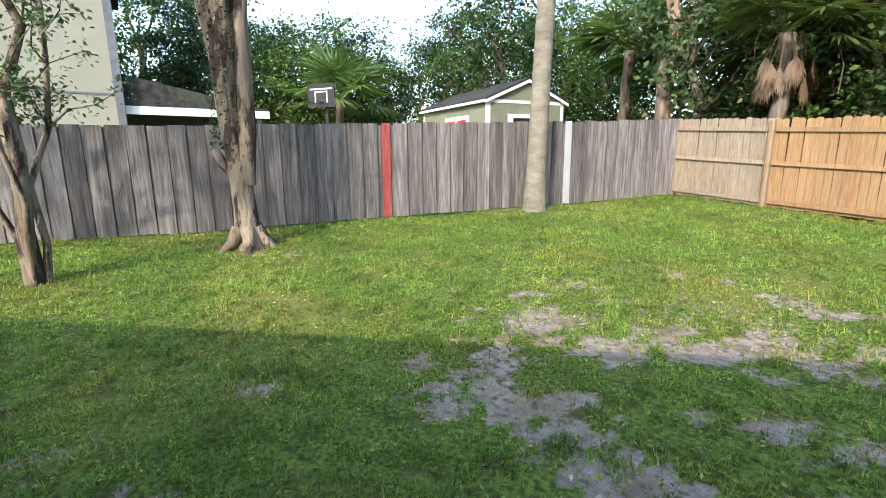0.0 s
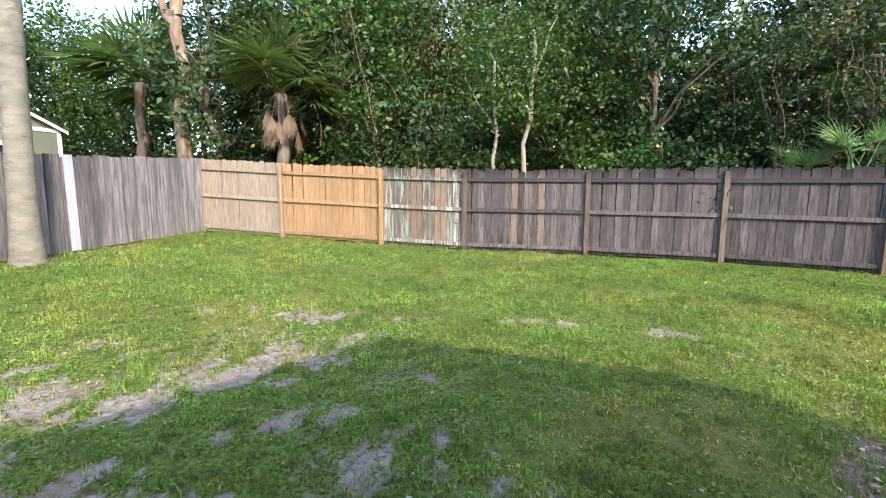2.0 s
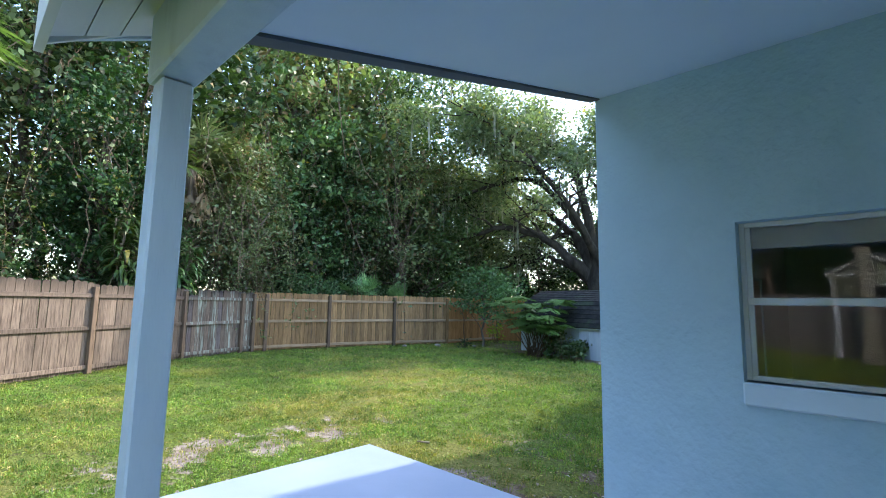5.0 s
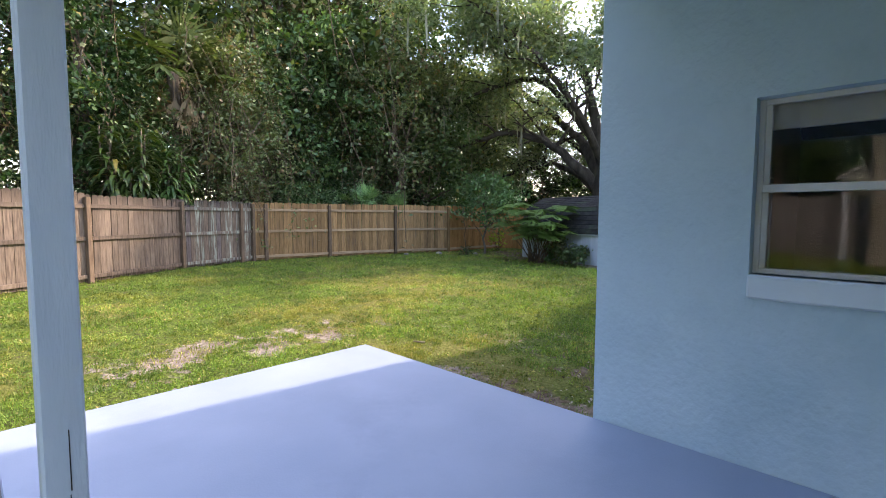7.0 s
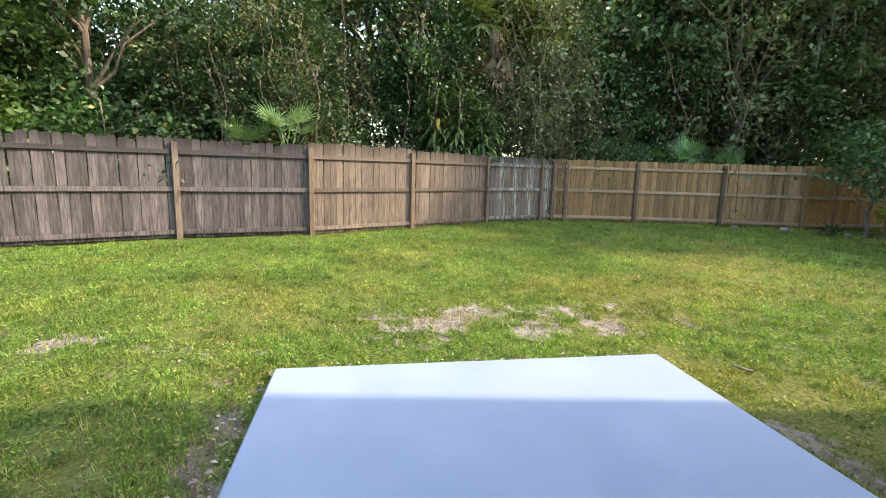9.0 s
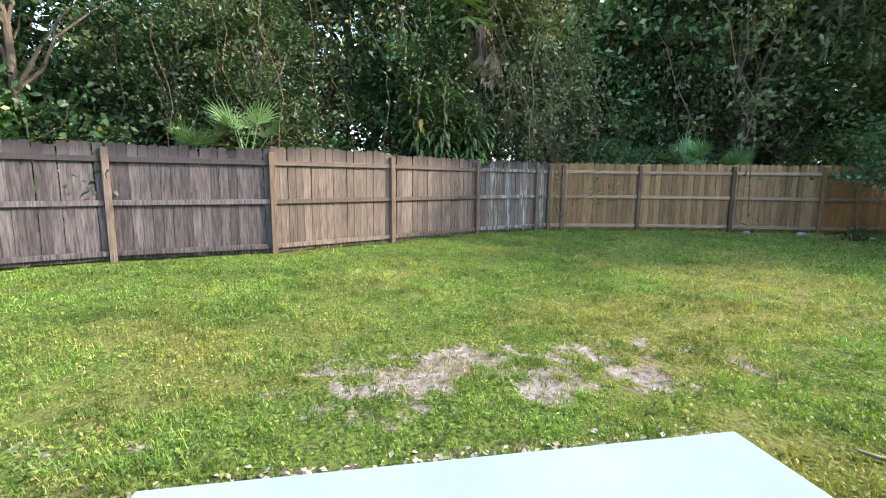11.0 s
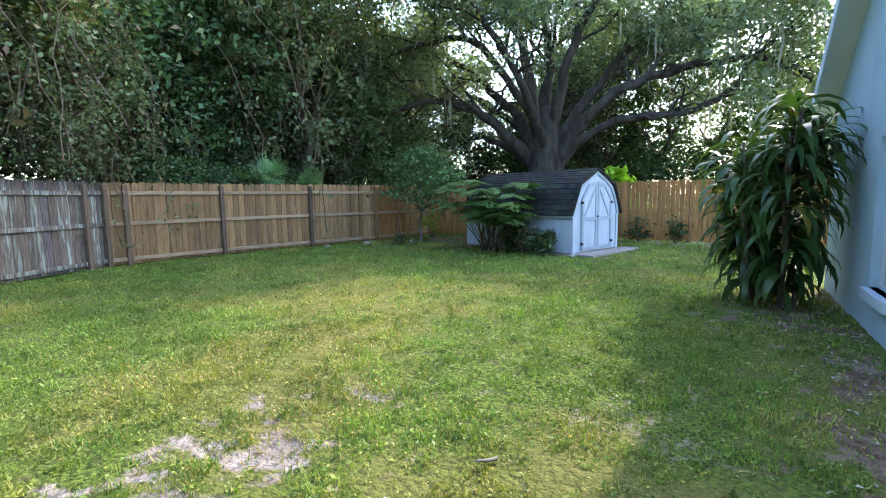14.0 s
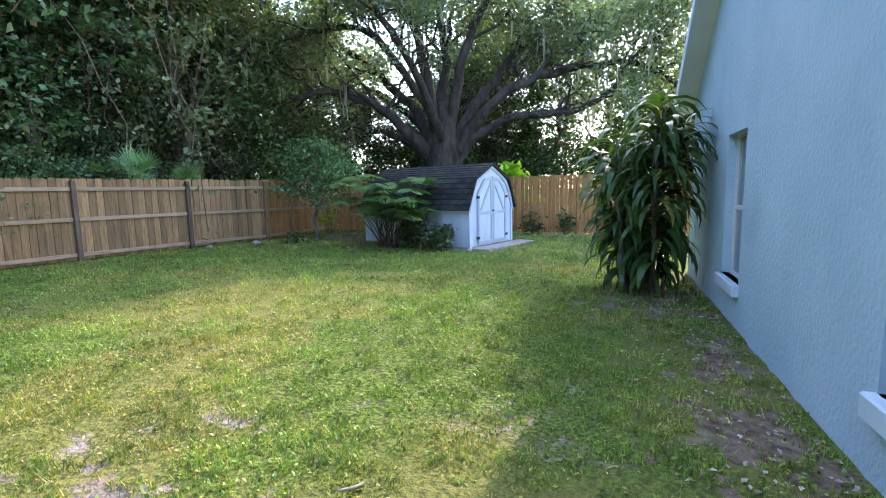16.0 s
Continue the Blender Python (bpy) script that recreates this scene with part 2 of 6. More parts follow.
M_LEAF = leafmat("mid_green_leaves", (0.015, 0.042, 0.013), (0.039, 0.076, 0.024))
M_LEAF2 = leafmat("bright_green_leaves", (0.030, 0.066, 0.015), (0.070, 0.118, 0.027), lift=1.7)
M_LEAF3 = leafmat("deep_green_leaves", (0.041, 0.091, 0.035), (0.109, 0.181, 0.073), rough=0.35)
M_VINE = leafmat("dull_vine_leaves", (0.069, 0.114, 0.052), (0.190, 0.228, 0.104), warm=(0.19, 0.135, 0.08), warm_part=0.16)
M_OAKL = leafmat("grey_green_oak_leaves", (0.063, 0.090, 0.055), (0.148, 0.180, 0.121), rough=0.35, trans=0.45)
M_FROND = leafmat("green_palm_frond", (0.06, 0.11, 0.035), (0.13, 0.19, 0.07), rough=0.4, trans=0.25)
M_PALMETTO = leafmat("blue_green_palmetto", (0.08, 0.16, 0.055), (0.18, 0.28, 0.11), rough=0.4, trans=0.2, warm_part=0.0)
M_DEADF = leafmat("dead_palm_frond", (0.142, 0.092, 0.055), (0.228, 0.163, 0.103), trans=0.2, lift=1.0, warm_part=0.0)
M_MOSS = leafmat("grey_hanging_moss", (0.18, 0.19, 0.15), (0.30, 0.30, 0.24), trans=0.3, lift=1.0, warm_part=0.0)
M_LIME = leafmat("lime_green_leaves", (0.22, 0.36, 0.03), (0.34, 0.48, 0.05), lift=1.7, warm_part=0.0)
M_FERN = leafmat("fresh_fern_green_leaves", (0.089, 0.184, 0.048), (0.142, 0.258, 0.074), warm_part=0.0)
M_DRAC = leafmat("glossy_dark_strap_leaves", (0.029, 0.073, 0.019), (0.083, 0.150, 0.040), rough=0.28, trans=0.2, warm=(0.30, 0.26, 0.05), warm_part=0.03)
M_CANE = mat("brown_cane", (0.07, 0.048, 0.032), (0.15, 0.108, 0.07), 6, 0.9, 0.5, 20)
M_GRASS = leafmat("lawn_grass", (0.085, 0.168, 0.030), (0.225, 0.335, 0.062), rough=0.5, trans=0.3, lift=1.3, warm=(0.32, 0.28, 0.10), warm_part=0.06, patch=(0.36, 0.28, 0.07))
M_DRY = leafmat("yellowed_lawn_grass", (0.165, 0.209, 0.033), (0.319, 0.286, 0.077), rough=0.6, trans=0.3, lift=1.2, warm=(0.40, 0.30, 0.14), warm_part=0.25, patch=(0.36, 0.25, 0.09))
M_LITTER = mat("pale_leaf_litter", (0.255, 0.187, 0.128), (0.527, 0.476, 0.399), 6, 0.9, 0.1, 60, vary=0.3, island=True)
M_NWALL = mat("cream_neighbour_stucco", (0.234, 0.234, 0.195), (0.281, 0.277, 0.234), 1, 0.9, 0.4, 30)
M_NTRIM = mat("dark_corner_trim", (0.10, 0.11, 0.13), (0.15, 0.16, 0.18), 3, 0.7, 0.1, 30)
M_OLIVE = mat("olive_shed_siding", (0.16, 0.17, 0.12), (0.21, 0.22, 0.16), 1.5, 0.85, 0.2, 30)
M_WTRIM = mat("white_trim", (0.74, 0.74, 0.74), (0.80, 0.80, 0.80), 3, 0.6, 0.05, 30)
M_SIGNAL = mat("red_shutter_paint", (0.50, 0.02, 0.03), (0.58, 0.04, 0.05), 3, 0.6, 0.05, 30)
M_BLACK = mat("black_plastic", (0.012, 0.012, 0.013), (0.025, 0.025, 0.026), 6, 0.45, 0.05, 60)
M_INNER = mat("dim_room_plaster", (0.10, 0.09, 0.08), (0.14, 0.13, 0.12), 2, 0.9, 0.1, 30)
M_BLIND = mat("cream_window_blind", (0.55, 0.54, 0.50), (0.62, 0.61, 0.57), 4, 0.7, 0.05, 40)


def glass_material():
    m = bpy.data.materials.new("window_glass")
    m.use_nodes = True
    b = m.node_tree.nodes["Principled BSDF"]
    b.inputs["Base Color"].default_value = (0.92, 0.95, 0.95, 1)
    b.inputs["Roughness"].default_value = 0.02
    b.inputs["Transmission Weight"].default_value = 1.0
    b.inputs["IOR"].default_value = 1.45
    return m


M_GLASS = glass_material()


# ---- building helpers ----
def mesh_of(name, bm, *mats):
    me = bpy.data.meshes.new(name)
    bm.to_mesh(me)
    bm.free()
    for m in mats:
        me.materials.append(m)
    return me


def part(name, bm, material, parent=None, label=""):
    """Links a bmesh (or a finished mesh) as one object under a thing or a part."""
    me = bm if isinstance(bm, bpy.types.Mesh) else mesh_of(name, bm, material)
    ob = new(name, me)
    ob.parent = parent
    if label:
        ob["label"] = label
    return ob


def thing(name, label, category, m=None, group="", kind=""):
    e = new(name)
    e.empty_display_size = 0.1
    if m is not None:
        e.matrix_world = m
    return tagged(e, label, category, group, kind)


def box(x0, x1, y0, y1, z0, z1, bev=0.0, bm=None):
    bm = bm or bmesh.new()
    r = bmesh.ops.create_cube(bm, size=1)
    for v in r["verts"]:
        v.co = Vector(((x0 + x1) / 2 + v.co.x * (x1 - x0), (y0 + y1) / 2 + v.co.y * (y1 - y0), (z0 + z1) / 2 + v.co.z * (z1 - z0)))
    if bev:
        edges = {e for v in r["verts"] for e in v.link_edges}
        bmesh.ops.bevel(bm, geom=list(edges), offset=bev, segments=1, affect="EDGES")
    return bm


def prism(profile, axis, a, b, bm=None):
    """Extrudes a polygon (list of 2D points) along axis 'x' or 'y' from a to b."""
    bm = bm or bmesh.new()
    put = (lambda p, q: (q, p[0], p[1])) if axis == "x" else (lambda p, q: (p[0], q, p[1])) if axis == "y" else (lambda p, q: (p[0], p[1], q))
    va = [bm.verts.new(put(p, a)) for p in profile]
    vb = [bm.verts.new(put(p, b)) for p in profile]
    bm.faces.new(va)
    bm.faces.new(vb[::-1])
    k = len(profile)
    for i in range(k):
        bm.faces.new((va[i], vb[i], vb[(i + 1) % k], va[(i + 1) % k]))
    bmesh.ops.recalc_face_normals(bm, faces=bm.faces)
    return bm


def tube(bm, pts, radii, sides=8, lump=0.0, seed=0):
    """A tapering limb through points, with a lumpy skin."""
    rings = []
    prev = None
    for i, p in enumerate(pts):
        d = (pts[min(i + 1, len(pts) - 1)] - pts[max(i - 1, 0)]).normalized()
        s = d.orthogonal().normalized() if prev is None else (prev - d * prev.dot(d)).normalized()
        prev = s
        t = d.cross(s)
        ring = []
        for k in range(sides):
            a = 2 * math.pi * k / sides
            o = s * math.cos(a) + t * math.sin(a)
            r = radii[i] * (1 + lump * noise.noise(p * 1.7 + o * 1.3 + Vector((seed, 0, 0))))
            ring.append(bm.verts.new(p + o * r))
        rings.append(ring)
    for a, b in zip(rings, rings[1:]):
        for k in range(sides):
            bm.faces.new((a[k], a[(k + 1) % sides], b[(k + 1) % sides], b[k]))
    bm.faces.new(rings[-1])
    for f in bm.faces:
        f.smooth = True
    return bm


def quads_mesh(name, verts, n, material, corners=4):
    """A mesh of n loose polygons from an array of verts, n * corners rows."""
    me = bpy.data.meshes.new(name)
    me.vertices.add(n * corners)
    me.vertices.foreach_set("co", np.asarray(verts, dtype=np.float32).ravel())
    me.loops.add(n * corners)
    me.loops.foreach_set("vertex_index", np.arange(n * corners, dtype=np.int32))
    me.polygons.add(n)
    me.polygons.foreach_set("loop_start", np.arange(0, n * corners, corners, dtype=np.int32))
    me.update(calc_edges=True)
    me.materials.append(material)
    return me


def leaf_cloud(centres, size, rng, droop=0.3, narrow=0.55, up=0.5):
    """Diamond leaves at the given centres, each with its own tilt: an array of 4 corners a leaf."""
    n = len(centres)
    a = rng.uniform(0, 2 * np.pi, n)
    el = rng.normal(-droop, 0.5, n)
    d = np.stack([np.cos(a) * np.cos(el), np.sin(a) * np.cos(el), np.sin(el)], 1)
    nrm = rng.normal(0, 1, (n, 3)) + np.array([0, 0, up * 2])
    s = np.cross(d, nrm)
    s /= np.linalg.norm(s, axis=1, keepdims=True) + 1e-9
    ln = size * rng.uniform(0.6, 1.35, (n, 1))
    w = ln * narrow
    c = np.asarray(centres)
    fold = np.cross(s, d) * (ln * 0.12)
    out = np.empty((n, 4, 3))
    out[:, 0] = c - d * ln * 0.5
    out[:, 1] = c + s * w * 0.5 - d * ln * 0.05 + fold
    out[:, 2] = c + d * ln * 0.5
    out[:, 3] = c - s * w * 0.5 - d * ln * 0.05 + fold
    return out.reshape(-1, 3)


# ---- ground heights and bare patches ----
GROUND_PTS = [(0, 0, 0.0), (4, -3, 0.0), (3, -8, 0.0), (6, 2, 0.0), (7, -4, 0.0), (-5.5, 5, 0.08), (-1, 7.4, 0.17), (2.3, 9.2, 0.27),
              (5.2, 10.8, 0.40), (6.5, 9.0, 0.28), (8.05, 6.95, 0.17), (9.1, 5.3, 0.11), (11.65, 0.8, 0.10), (13.4, -3.7, 0.10), (15.7, -8.1, 0.09),
              (14.85, -13, 0.09), (14.2, -18.5, 0.08), (8, -15, 0.0), (5, -19.0, 0.07), (-2.5, 4.9, 0.06), (9, -8, 0.04), (-8, -2, 0.0), (20, 20, 0.5), (30, 0, 0.3), (10, -30, 0.2), (-10, 20, 0.2)]
GP = np.array(GROUND_PTS, dtype=float)


def ground(x, y):
    x, y = np.asarray(x, dtype=float), np.asarray(y, dtype=float)
    d2 = (x[..., None] - GP[:, 0]) ** 2 + (y[..., None] - GP[:, 1]) ** 2
    w = 1 / (d2 + 1.2) ** 2
    return (w * GP[:, 2]).sum(-1) / w.sum(-1)


def gz(x, y):
    return float(ground(np.array(x), np.array(y)))


LAT = np.random.RandomState(5).rand(256, 256)


def vnoise(x, y, s):
    """Smooth value noise over the plan, at s cells a metre."""
    x, y = x * s + 400.37, y * s + 400.71
    i, j = np.floor(x).astype(int), np.floor(y).astype(int)
    u, v = x - i, y - j
    u, v = u * u * (3 - 2 * u), v * v * (3 - 2 * v)
    g = lambda a, b: LAT[a % 256, b % 256]
    return (g(i, j) * (1 - u) + g(i + 1, j) * u) * (1 - v) + (g(i, j + 1) * (1 - u) + g(i + 1, j + 1) * u) * v


# bare sandy patches: centre x, y, half length, half width, turn in degrees, strength
PATCHES = [(1.4, 2.2, 0.85, 0.32, 63, 0.95), (1.15, 1.35, 0.4, 0.25, 60, 0.9), (1.55, 0.8, 0.48, 0.26, -55, 1), (2.07, 0.25, 0.4, 0.25, -27, 1),
           (2.95, 1.9, 1.05, 0.3, 3, 0.85), (2.9, 2.75, 0.95, 0.5, 20, 0.5), (4.0, 3.2, 0.8, 0.16, -45, 0.85), (2.1, 3.5, 0.6, 0.16, 50, 0.6),
           (2.73, 0.83, 0.26, 0.15, -16, 0.95), (3.43, -0.02, 0.26, 0.13, -80, 1), (3.26, -0.4, 0.18, 0.11, -60, 0.95), (3.22, 0.33, 0.12, 0.1, 0, 0.8),
           (2.9, 0.05, 0.25, 0.11, -45, 0.75), (3.9, 0.68, 0.13, 0.09, -50, 0.85), (5.94, 1.15, 0.75, 0.11, -52, 0.9), (6.58, -0.1, 0.28, 0.13, -80, 0.95),
           (5.1, 2.17, 0.2, 0.1, -35, 0.9), (3.2, -0.75, 0.3, 0.13, 30, 0.75), (-0.3, 0.95, 0.22, 0.12, 30, 0.9), (-0.25, 0.1, 0.2, 0.1, 0, 0.8), (-0.95, 0.2, 0.3, 0.14, 20, 0.6),
           (6.9, -3.4, 0.7, 0.32, 100, 0.9), (6.85, -4.4, 0.8, 0.36, 88, 1), (7.15, -3.9, 0.7, 0.28, 80, 0.85), (7.05, -5.0, 0.3, 0.16, 100, 0.8), (6.5, -2.7, 0.45, 0.18, 60, 0.6), (6.3, -1.2, 0.5, 0.2, 80, 0.4),
           (4.2, -5.2, 0.5, 0.14, 0, 0.95), (3.35, -5.3, 0.4, 0.2, 0, 0.95), (5.62, -1.85, 0.25, 0.12, 80, 0.9), (5.0, -1.85, 0.9, 0.1, 0, 0.8), (5.85, -3.5, 1.5, 0.07, 90, 0.6),
           (3.35, -8.3, 0.75, 0.32, 80, 1), (3.35, -6.9, 0.8, 0.36, 85, 1), (3.3, -5.9, 0.7, 0.25, 90, 0.8), (3.6, -10.8, 1.1, 0.6, 80, 0.9), (5.1, -18.4, 1.6, 0.6, 0, 0.8),
           (8.8, -15.6, 1.8, 0.5, -16, 0.9), (12.3, -16.5, 1.6, 1.3, 0, 0.85), (1.9, 8.4, 0.9, 0.35, 20, 0.8), (-2.5, 4.8, 0.5, 0.35, 0, 0.6), (4.9, -6.4, 0.5, 0.2, 0, 0.4), (4.5, -7.5, 0.4, 0.2, 50, 0.4)]


def bare(x, y):
    """How bare the soil is, 0 to 1."""
    x, y = np.asarray(x, dtype=float), np.asarray(y, dtype=float)
    wob = (vnoise(x, y, 2.1) - 0.5) * 1.3 + (vnoise(x, y, 5.3) - 0.5) * 1.8 + (vnoise(x, y, 11.0) - 0.5) * 2.3
    best = np.zeros_like(x)
    for cx, cy, a, b, deg, s in PATCHES:
        c, sn = math.cos(radians(deg)), math.sin(radians(deg))
        u, v = ((x - cx) * c + (y - cy) * sn) / a, (-(x - cx) * sn + (y - cy) * c) / b
        r = np.sqrt(u * u + v * v) + wob
        best = np.maximum(best, s * np.clip((1.24 - r) / 0.75, 0, 1))
    speck = np.clip((vnoise(x + 31, y, 1.1) * 0.5 + vnoise(x, y + 17, 3.7) * 0.5 - 0.70) / 0.08, 0, 1) * 0.45
    near = np.exp(-(((x - 3) / 4.5) ** 2 + ((y + 0.5) / 4) ** 2))
    return np.maximum(best, speck * near)


def earthy(x, y):
    """Where the bare soil is dark earth and mulch in place of sand: along the gable wall and in the shaded corners."""
    wall = np.clip((4.9 - x) / 0.9, 0, 1) * np.clip((-4.95 - y) / 0.3, 0, 1)
    corner = np.clip((x - 9.5) / 1.0, 0, 1) * np.clip((-14.0 - y) / 0.8, 0, 1)
    edge = np.clip(1 - np.abs(y + 1.8) / 0.35, 0, 1) * (x < 6.2) + np.clip(1 - np.abs(x - 5.85) / 0.3, 0, 1) * (y < -1.6) * (y > -5.3)
    return np.clip(wall + corner + edge, 0, 1)


def dryness(x, y):
    """Where the lawn has yellowed."""
    base = vnoise(x + 9, y + 4, 0.45) * 0.6 + vnoise(x, y, 1.7) * 0.4
    zone = np.exp(-(((x - 8.5) / 4.5) ** 2 + ((y + 8) / 4.0) ** 2)) * 0.12
    return np.clip((base + zone - 0.62) / 0.25, 0, 1)


def ground_material():
    m = bpy.data.materials.new("lawn_soil")
    m.use_nodes = True
    n, l = m.node_tree.nodes, m.node_tree.links
    b = n["Principled BSDF"]
    b.inputs["Roughness"].default_value, b.inputs["Specular IOR Level"].default_value = 0.95, 0.15
    geo, at, dr = n.new("ShaderNodeNewGeometry"), n.new("ShaderNodeAttribute"), n.new("ShaderNodeAttribute")
    at.attribute_name, dr.attribute_name = "bare", "dry"
    ea = n.new("ShaderNodeAttribute")
    ea.attribute_name = "earth"

    def nz(scale, detail=6):
        t = n.new("ShaderNodeTexNoise")
        t.inputs["Scale"].default_value, t.inputs["Detail"].default_value = scale, detail
        l.new(geo.outputs["Position"], t.inputs["Vector"])
        return t.outputs[0]

    def mix(f, a, c, lo=None, hi=None):
        x = n.new("ShaderNodeMix")
        x.data_type = "RGBA"
        if lo is not None:
            r = n.new("ShaderNodeMapRange")
            r.inputs[1].default_value, r.inputs[2].default_value = lo, hi
            l.new(f, r.inputs[0])
            f = r.outputs[0]
        l.new(f, x.inputs[0])
        for k, v in ((6, a), (7, c)):
            if isinstance(v, tuple):
                x.inputs[k].default_value = (*v, 1)
            else:
                l.new(v, x.inputs[k])
        return x.outputs[2]

    green = mix(nz(34), (0.052, 0.074, 0.017), (0.15, 0.205, 0.034), 0.38, 0.62)
    green = mix(nz(7), green, (0.085, 0.075, 0.035), 0.55, 0.72)
    dry = mix(nz(60), (0.12, 0.12, 0.03), (0.22, 0.20, 0.06), 0.35, 0.65)
    turf = mix(dr.outputs["Fac"], green, dry)
    sand = mix(nz(9), (0.205, 0.165, 0.135), (0.40, 0.345, 0.295), 0.3, 0.7)
    sand = mix(nz(2.2), sand, (0.19, 0.135, 0.095), 0.48, 0.72)
    sand = mix(nz(120, 3), sand, (0.20, 0.145, 0.10), 0.55, 0.70)
    sand = mix(nz(14, 8), sand, (0.13, 0.11, 0.06), 0.54, 0.66)
    earth = mix(nz(11, 8), (0.115, 0.072, 0.046), (0.25, 0.18, 0.13), 0.35, 0.68)
    earth = mix(nz(3.1), earth, (0.28, 0.215, 0.165), 0.52, 0.70)
    sand = mix(ea.outputs["Fac"], sand, earth)
    edge, fine = n.new("ShaderNodeMath"), nz(17, 9)
    edge.operation = "MULTIPLY_ADD"
    edge.inputs[1].default_value = 1.5
    l.new(fine, edge.inputs[0])
    l.new(at.outputs["Fac"], edge.inputs[2])
    l.new(mix(edge.outputs[0], turf, sand, 1.08, 1.45), b.inputs["Base Color"])
    bp = n.new("ShaderNodeBump")
    bp.inputs["Strength"].default_value, bp.inputs["Distance"].default_value = 0.9, 0.05
    l.new(nz(22, 8), bp.inputs["Height"])
    l.new(bp.outputs[0], b.inputs["Normal"])
    return m


def axis_steps(lo, hi, step, far):
    core = np.arange(lo, hi + step / 2, step)
    out = [step * 2]
    while sum(out) < far:
        out.append(out[-1] * 1.5)
    tail = np.cumsum(out)
    return np.concatenate([lo - tail[::-1], core, hi + tail])


def build_ground():
    xs, ys = axis_steps(-7, 16.5, 0.11, 1500), axis_steps(-20.5, 11.5, 0.11, 1500)
    gx, gy = np.meshgrid(xs, ys)
    z = ground(gx, gy)
    bb, dd = bare(gx, gy), dryness(gx, gy)
    z = z - 0.02 * bb + (vnoise(gx, gy, 1.5) - 0.5) * 0.025 + (vnoise(gx, gy, 5.0) - 0.5) * 0.012
    nx, ny = len(xs), len(ys)
    me = bpy.data.meshes.new("ground")
    me.vertices.add(nx * ny)
    me.vertices.foreach_set("co", np.stack([gx, gy, z], -1).astype(np.float32).ravel())
    i = (np.arange(ny - 1)[:, None] * nx + np.arange(nx - 1)[None, :]).ravel()
    q = np.stack([i, i + 1, i + nx + 1, i + nx], 1).astype(np.int32)
    me.loops.add(q.size)
    me.loops.foreach_set("vertex_index", q.ravel())
    me.polygons.add(len(q))
    me.polygons.foreach_set("loop_start", np.arange(0, q.size, 4, dtype=np.int32))
    me.polygons.foreach_set("use_smooth", np.ones(len(q), dtype=bool))
    me.update(calc_edges=True)
    for k, v in (("bare", bb), ("dry", dd), ("earth", earthy(gx, gy))):
        me.attributes.new(k, "FLOAT", "POINT").data.foreach_set("value", v.astype(np.float32).ravel())
    me.materials.append(ground_material())
    tagged(new("ground", me), "patchy green lawn soil with bare sandy spots", "lawn", kind="structure")


build_ground()

# ---- house ----
SLAB_Z = 0.08
ROOF_FRONT, ROOF_BACK = 0.45, 0.64
EAVE_Y, EAVE_Z, RIDGE_Y, RIDGE_Z, BACK_Y, BACK_Z = -1.76, 2.50, -8.5, 5.533, -13.0, 2.653


def wall_with_holes(name, axis, face, depth, lo, hi, top, holes, material, label):
    """A wall along 'x' or 'y': its outer face at `face`, `depth` behind it, from lo to hi; top(u) is its height; holes as (u0, u1, z0, z1)."""
    us = sorted({lo, hi, *(h[0] for h in holes), *(h[1] for h in holes), *([RIDGE_Y] if axis == "y" and lo < RIDGE_Y < hi else [])})
    bm = bmesh.new()
    for a, b in zip(us, us[1:]):
        hole = [h for h in holes if h[0] <= a and h[1] >= b]
        spans = [(lambda u: -0.3, lambda u: hole[0][2]), (lambda u: hole[0][3], top)] if hole else [(lambda u: -0.3, top)]
        for zl, zh in spans:
            pts = [(a, zl(a)), (b, zl(b)), (b, zh(b)), (a, zh(a))]
            if axis == "x":
                prism(pts, "y", face, face + depth, bm)
            else:
                prism(pts, "x", face, face + depth, bm)
    bmesh.ops.remove_doubles(bm, verts=bm.verts, dist=0.0005)
    return tagged(part(name, bm, material), label, "wall", kind="structure")


def roof_under(y):
    return (EAVE_Z + ROOF_FRONT * (EAVE_Y - y) if y > RIDGE_Y else BACK_Z + ROOF_BACK * (y - BACK_Y)) - 0.02


WIN_A = (0.55, 2.095, 1.20, 2.18)
WIN_B = (-10.05, -9.24, 0.47, 2.08)
WIN_C = (-6.50, -5.69, 0.47, 2.08)
wall_with_holes("wall_porch", "x", -5.0, -0.2, -2.5, 3.0, lambda u: roof_under(-5.0), [WIN_A], M_STUCCO, "pale blue stucco porch wall")
wall_with_holes("wall_gable", "y", 3.0, -0.2, -12.6, -5.2, roof_under, [WIN_B, WIN_C], M_STUCCO, "pale blue stucco gable wall")
wall_with_holes("wall_back", "x", -12.6, 0.2, -8.0, 2.8, lambda u: roof_under(-12.6), [], M_STUCCO, "pale blue stucco rear wall")
wall_with_holes("wall_nook", "y", -2.5, -0.2, -4.99, -2.2, roof_under, [], M_STUCCO, "pale blue stucco wall beside the porch")
wall_with_holes("wall_street", "x", -2.0, -0.2, -8.0, -2.5, lambda u: roof_under(-2.2), [], M_STUCCO, "pale blue stucco side wall")
wall_with_holes("wall_far_end", "y", -8.0, -0.2, -12.6, -2.0, roof_under, [], M_STUCCO, "pale blue stucco end wall")
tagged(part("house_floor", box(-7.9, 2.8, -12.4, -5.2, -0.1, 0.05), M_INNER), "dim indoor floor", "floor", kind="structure")
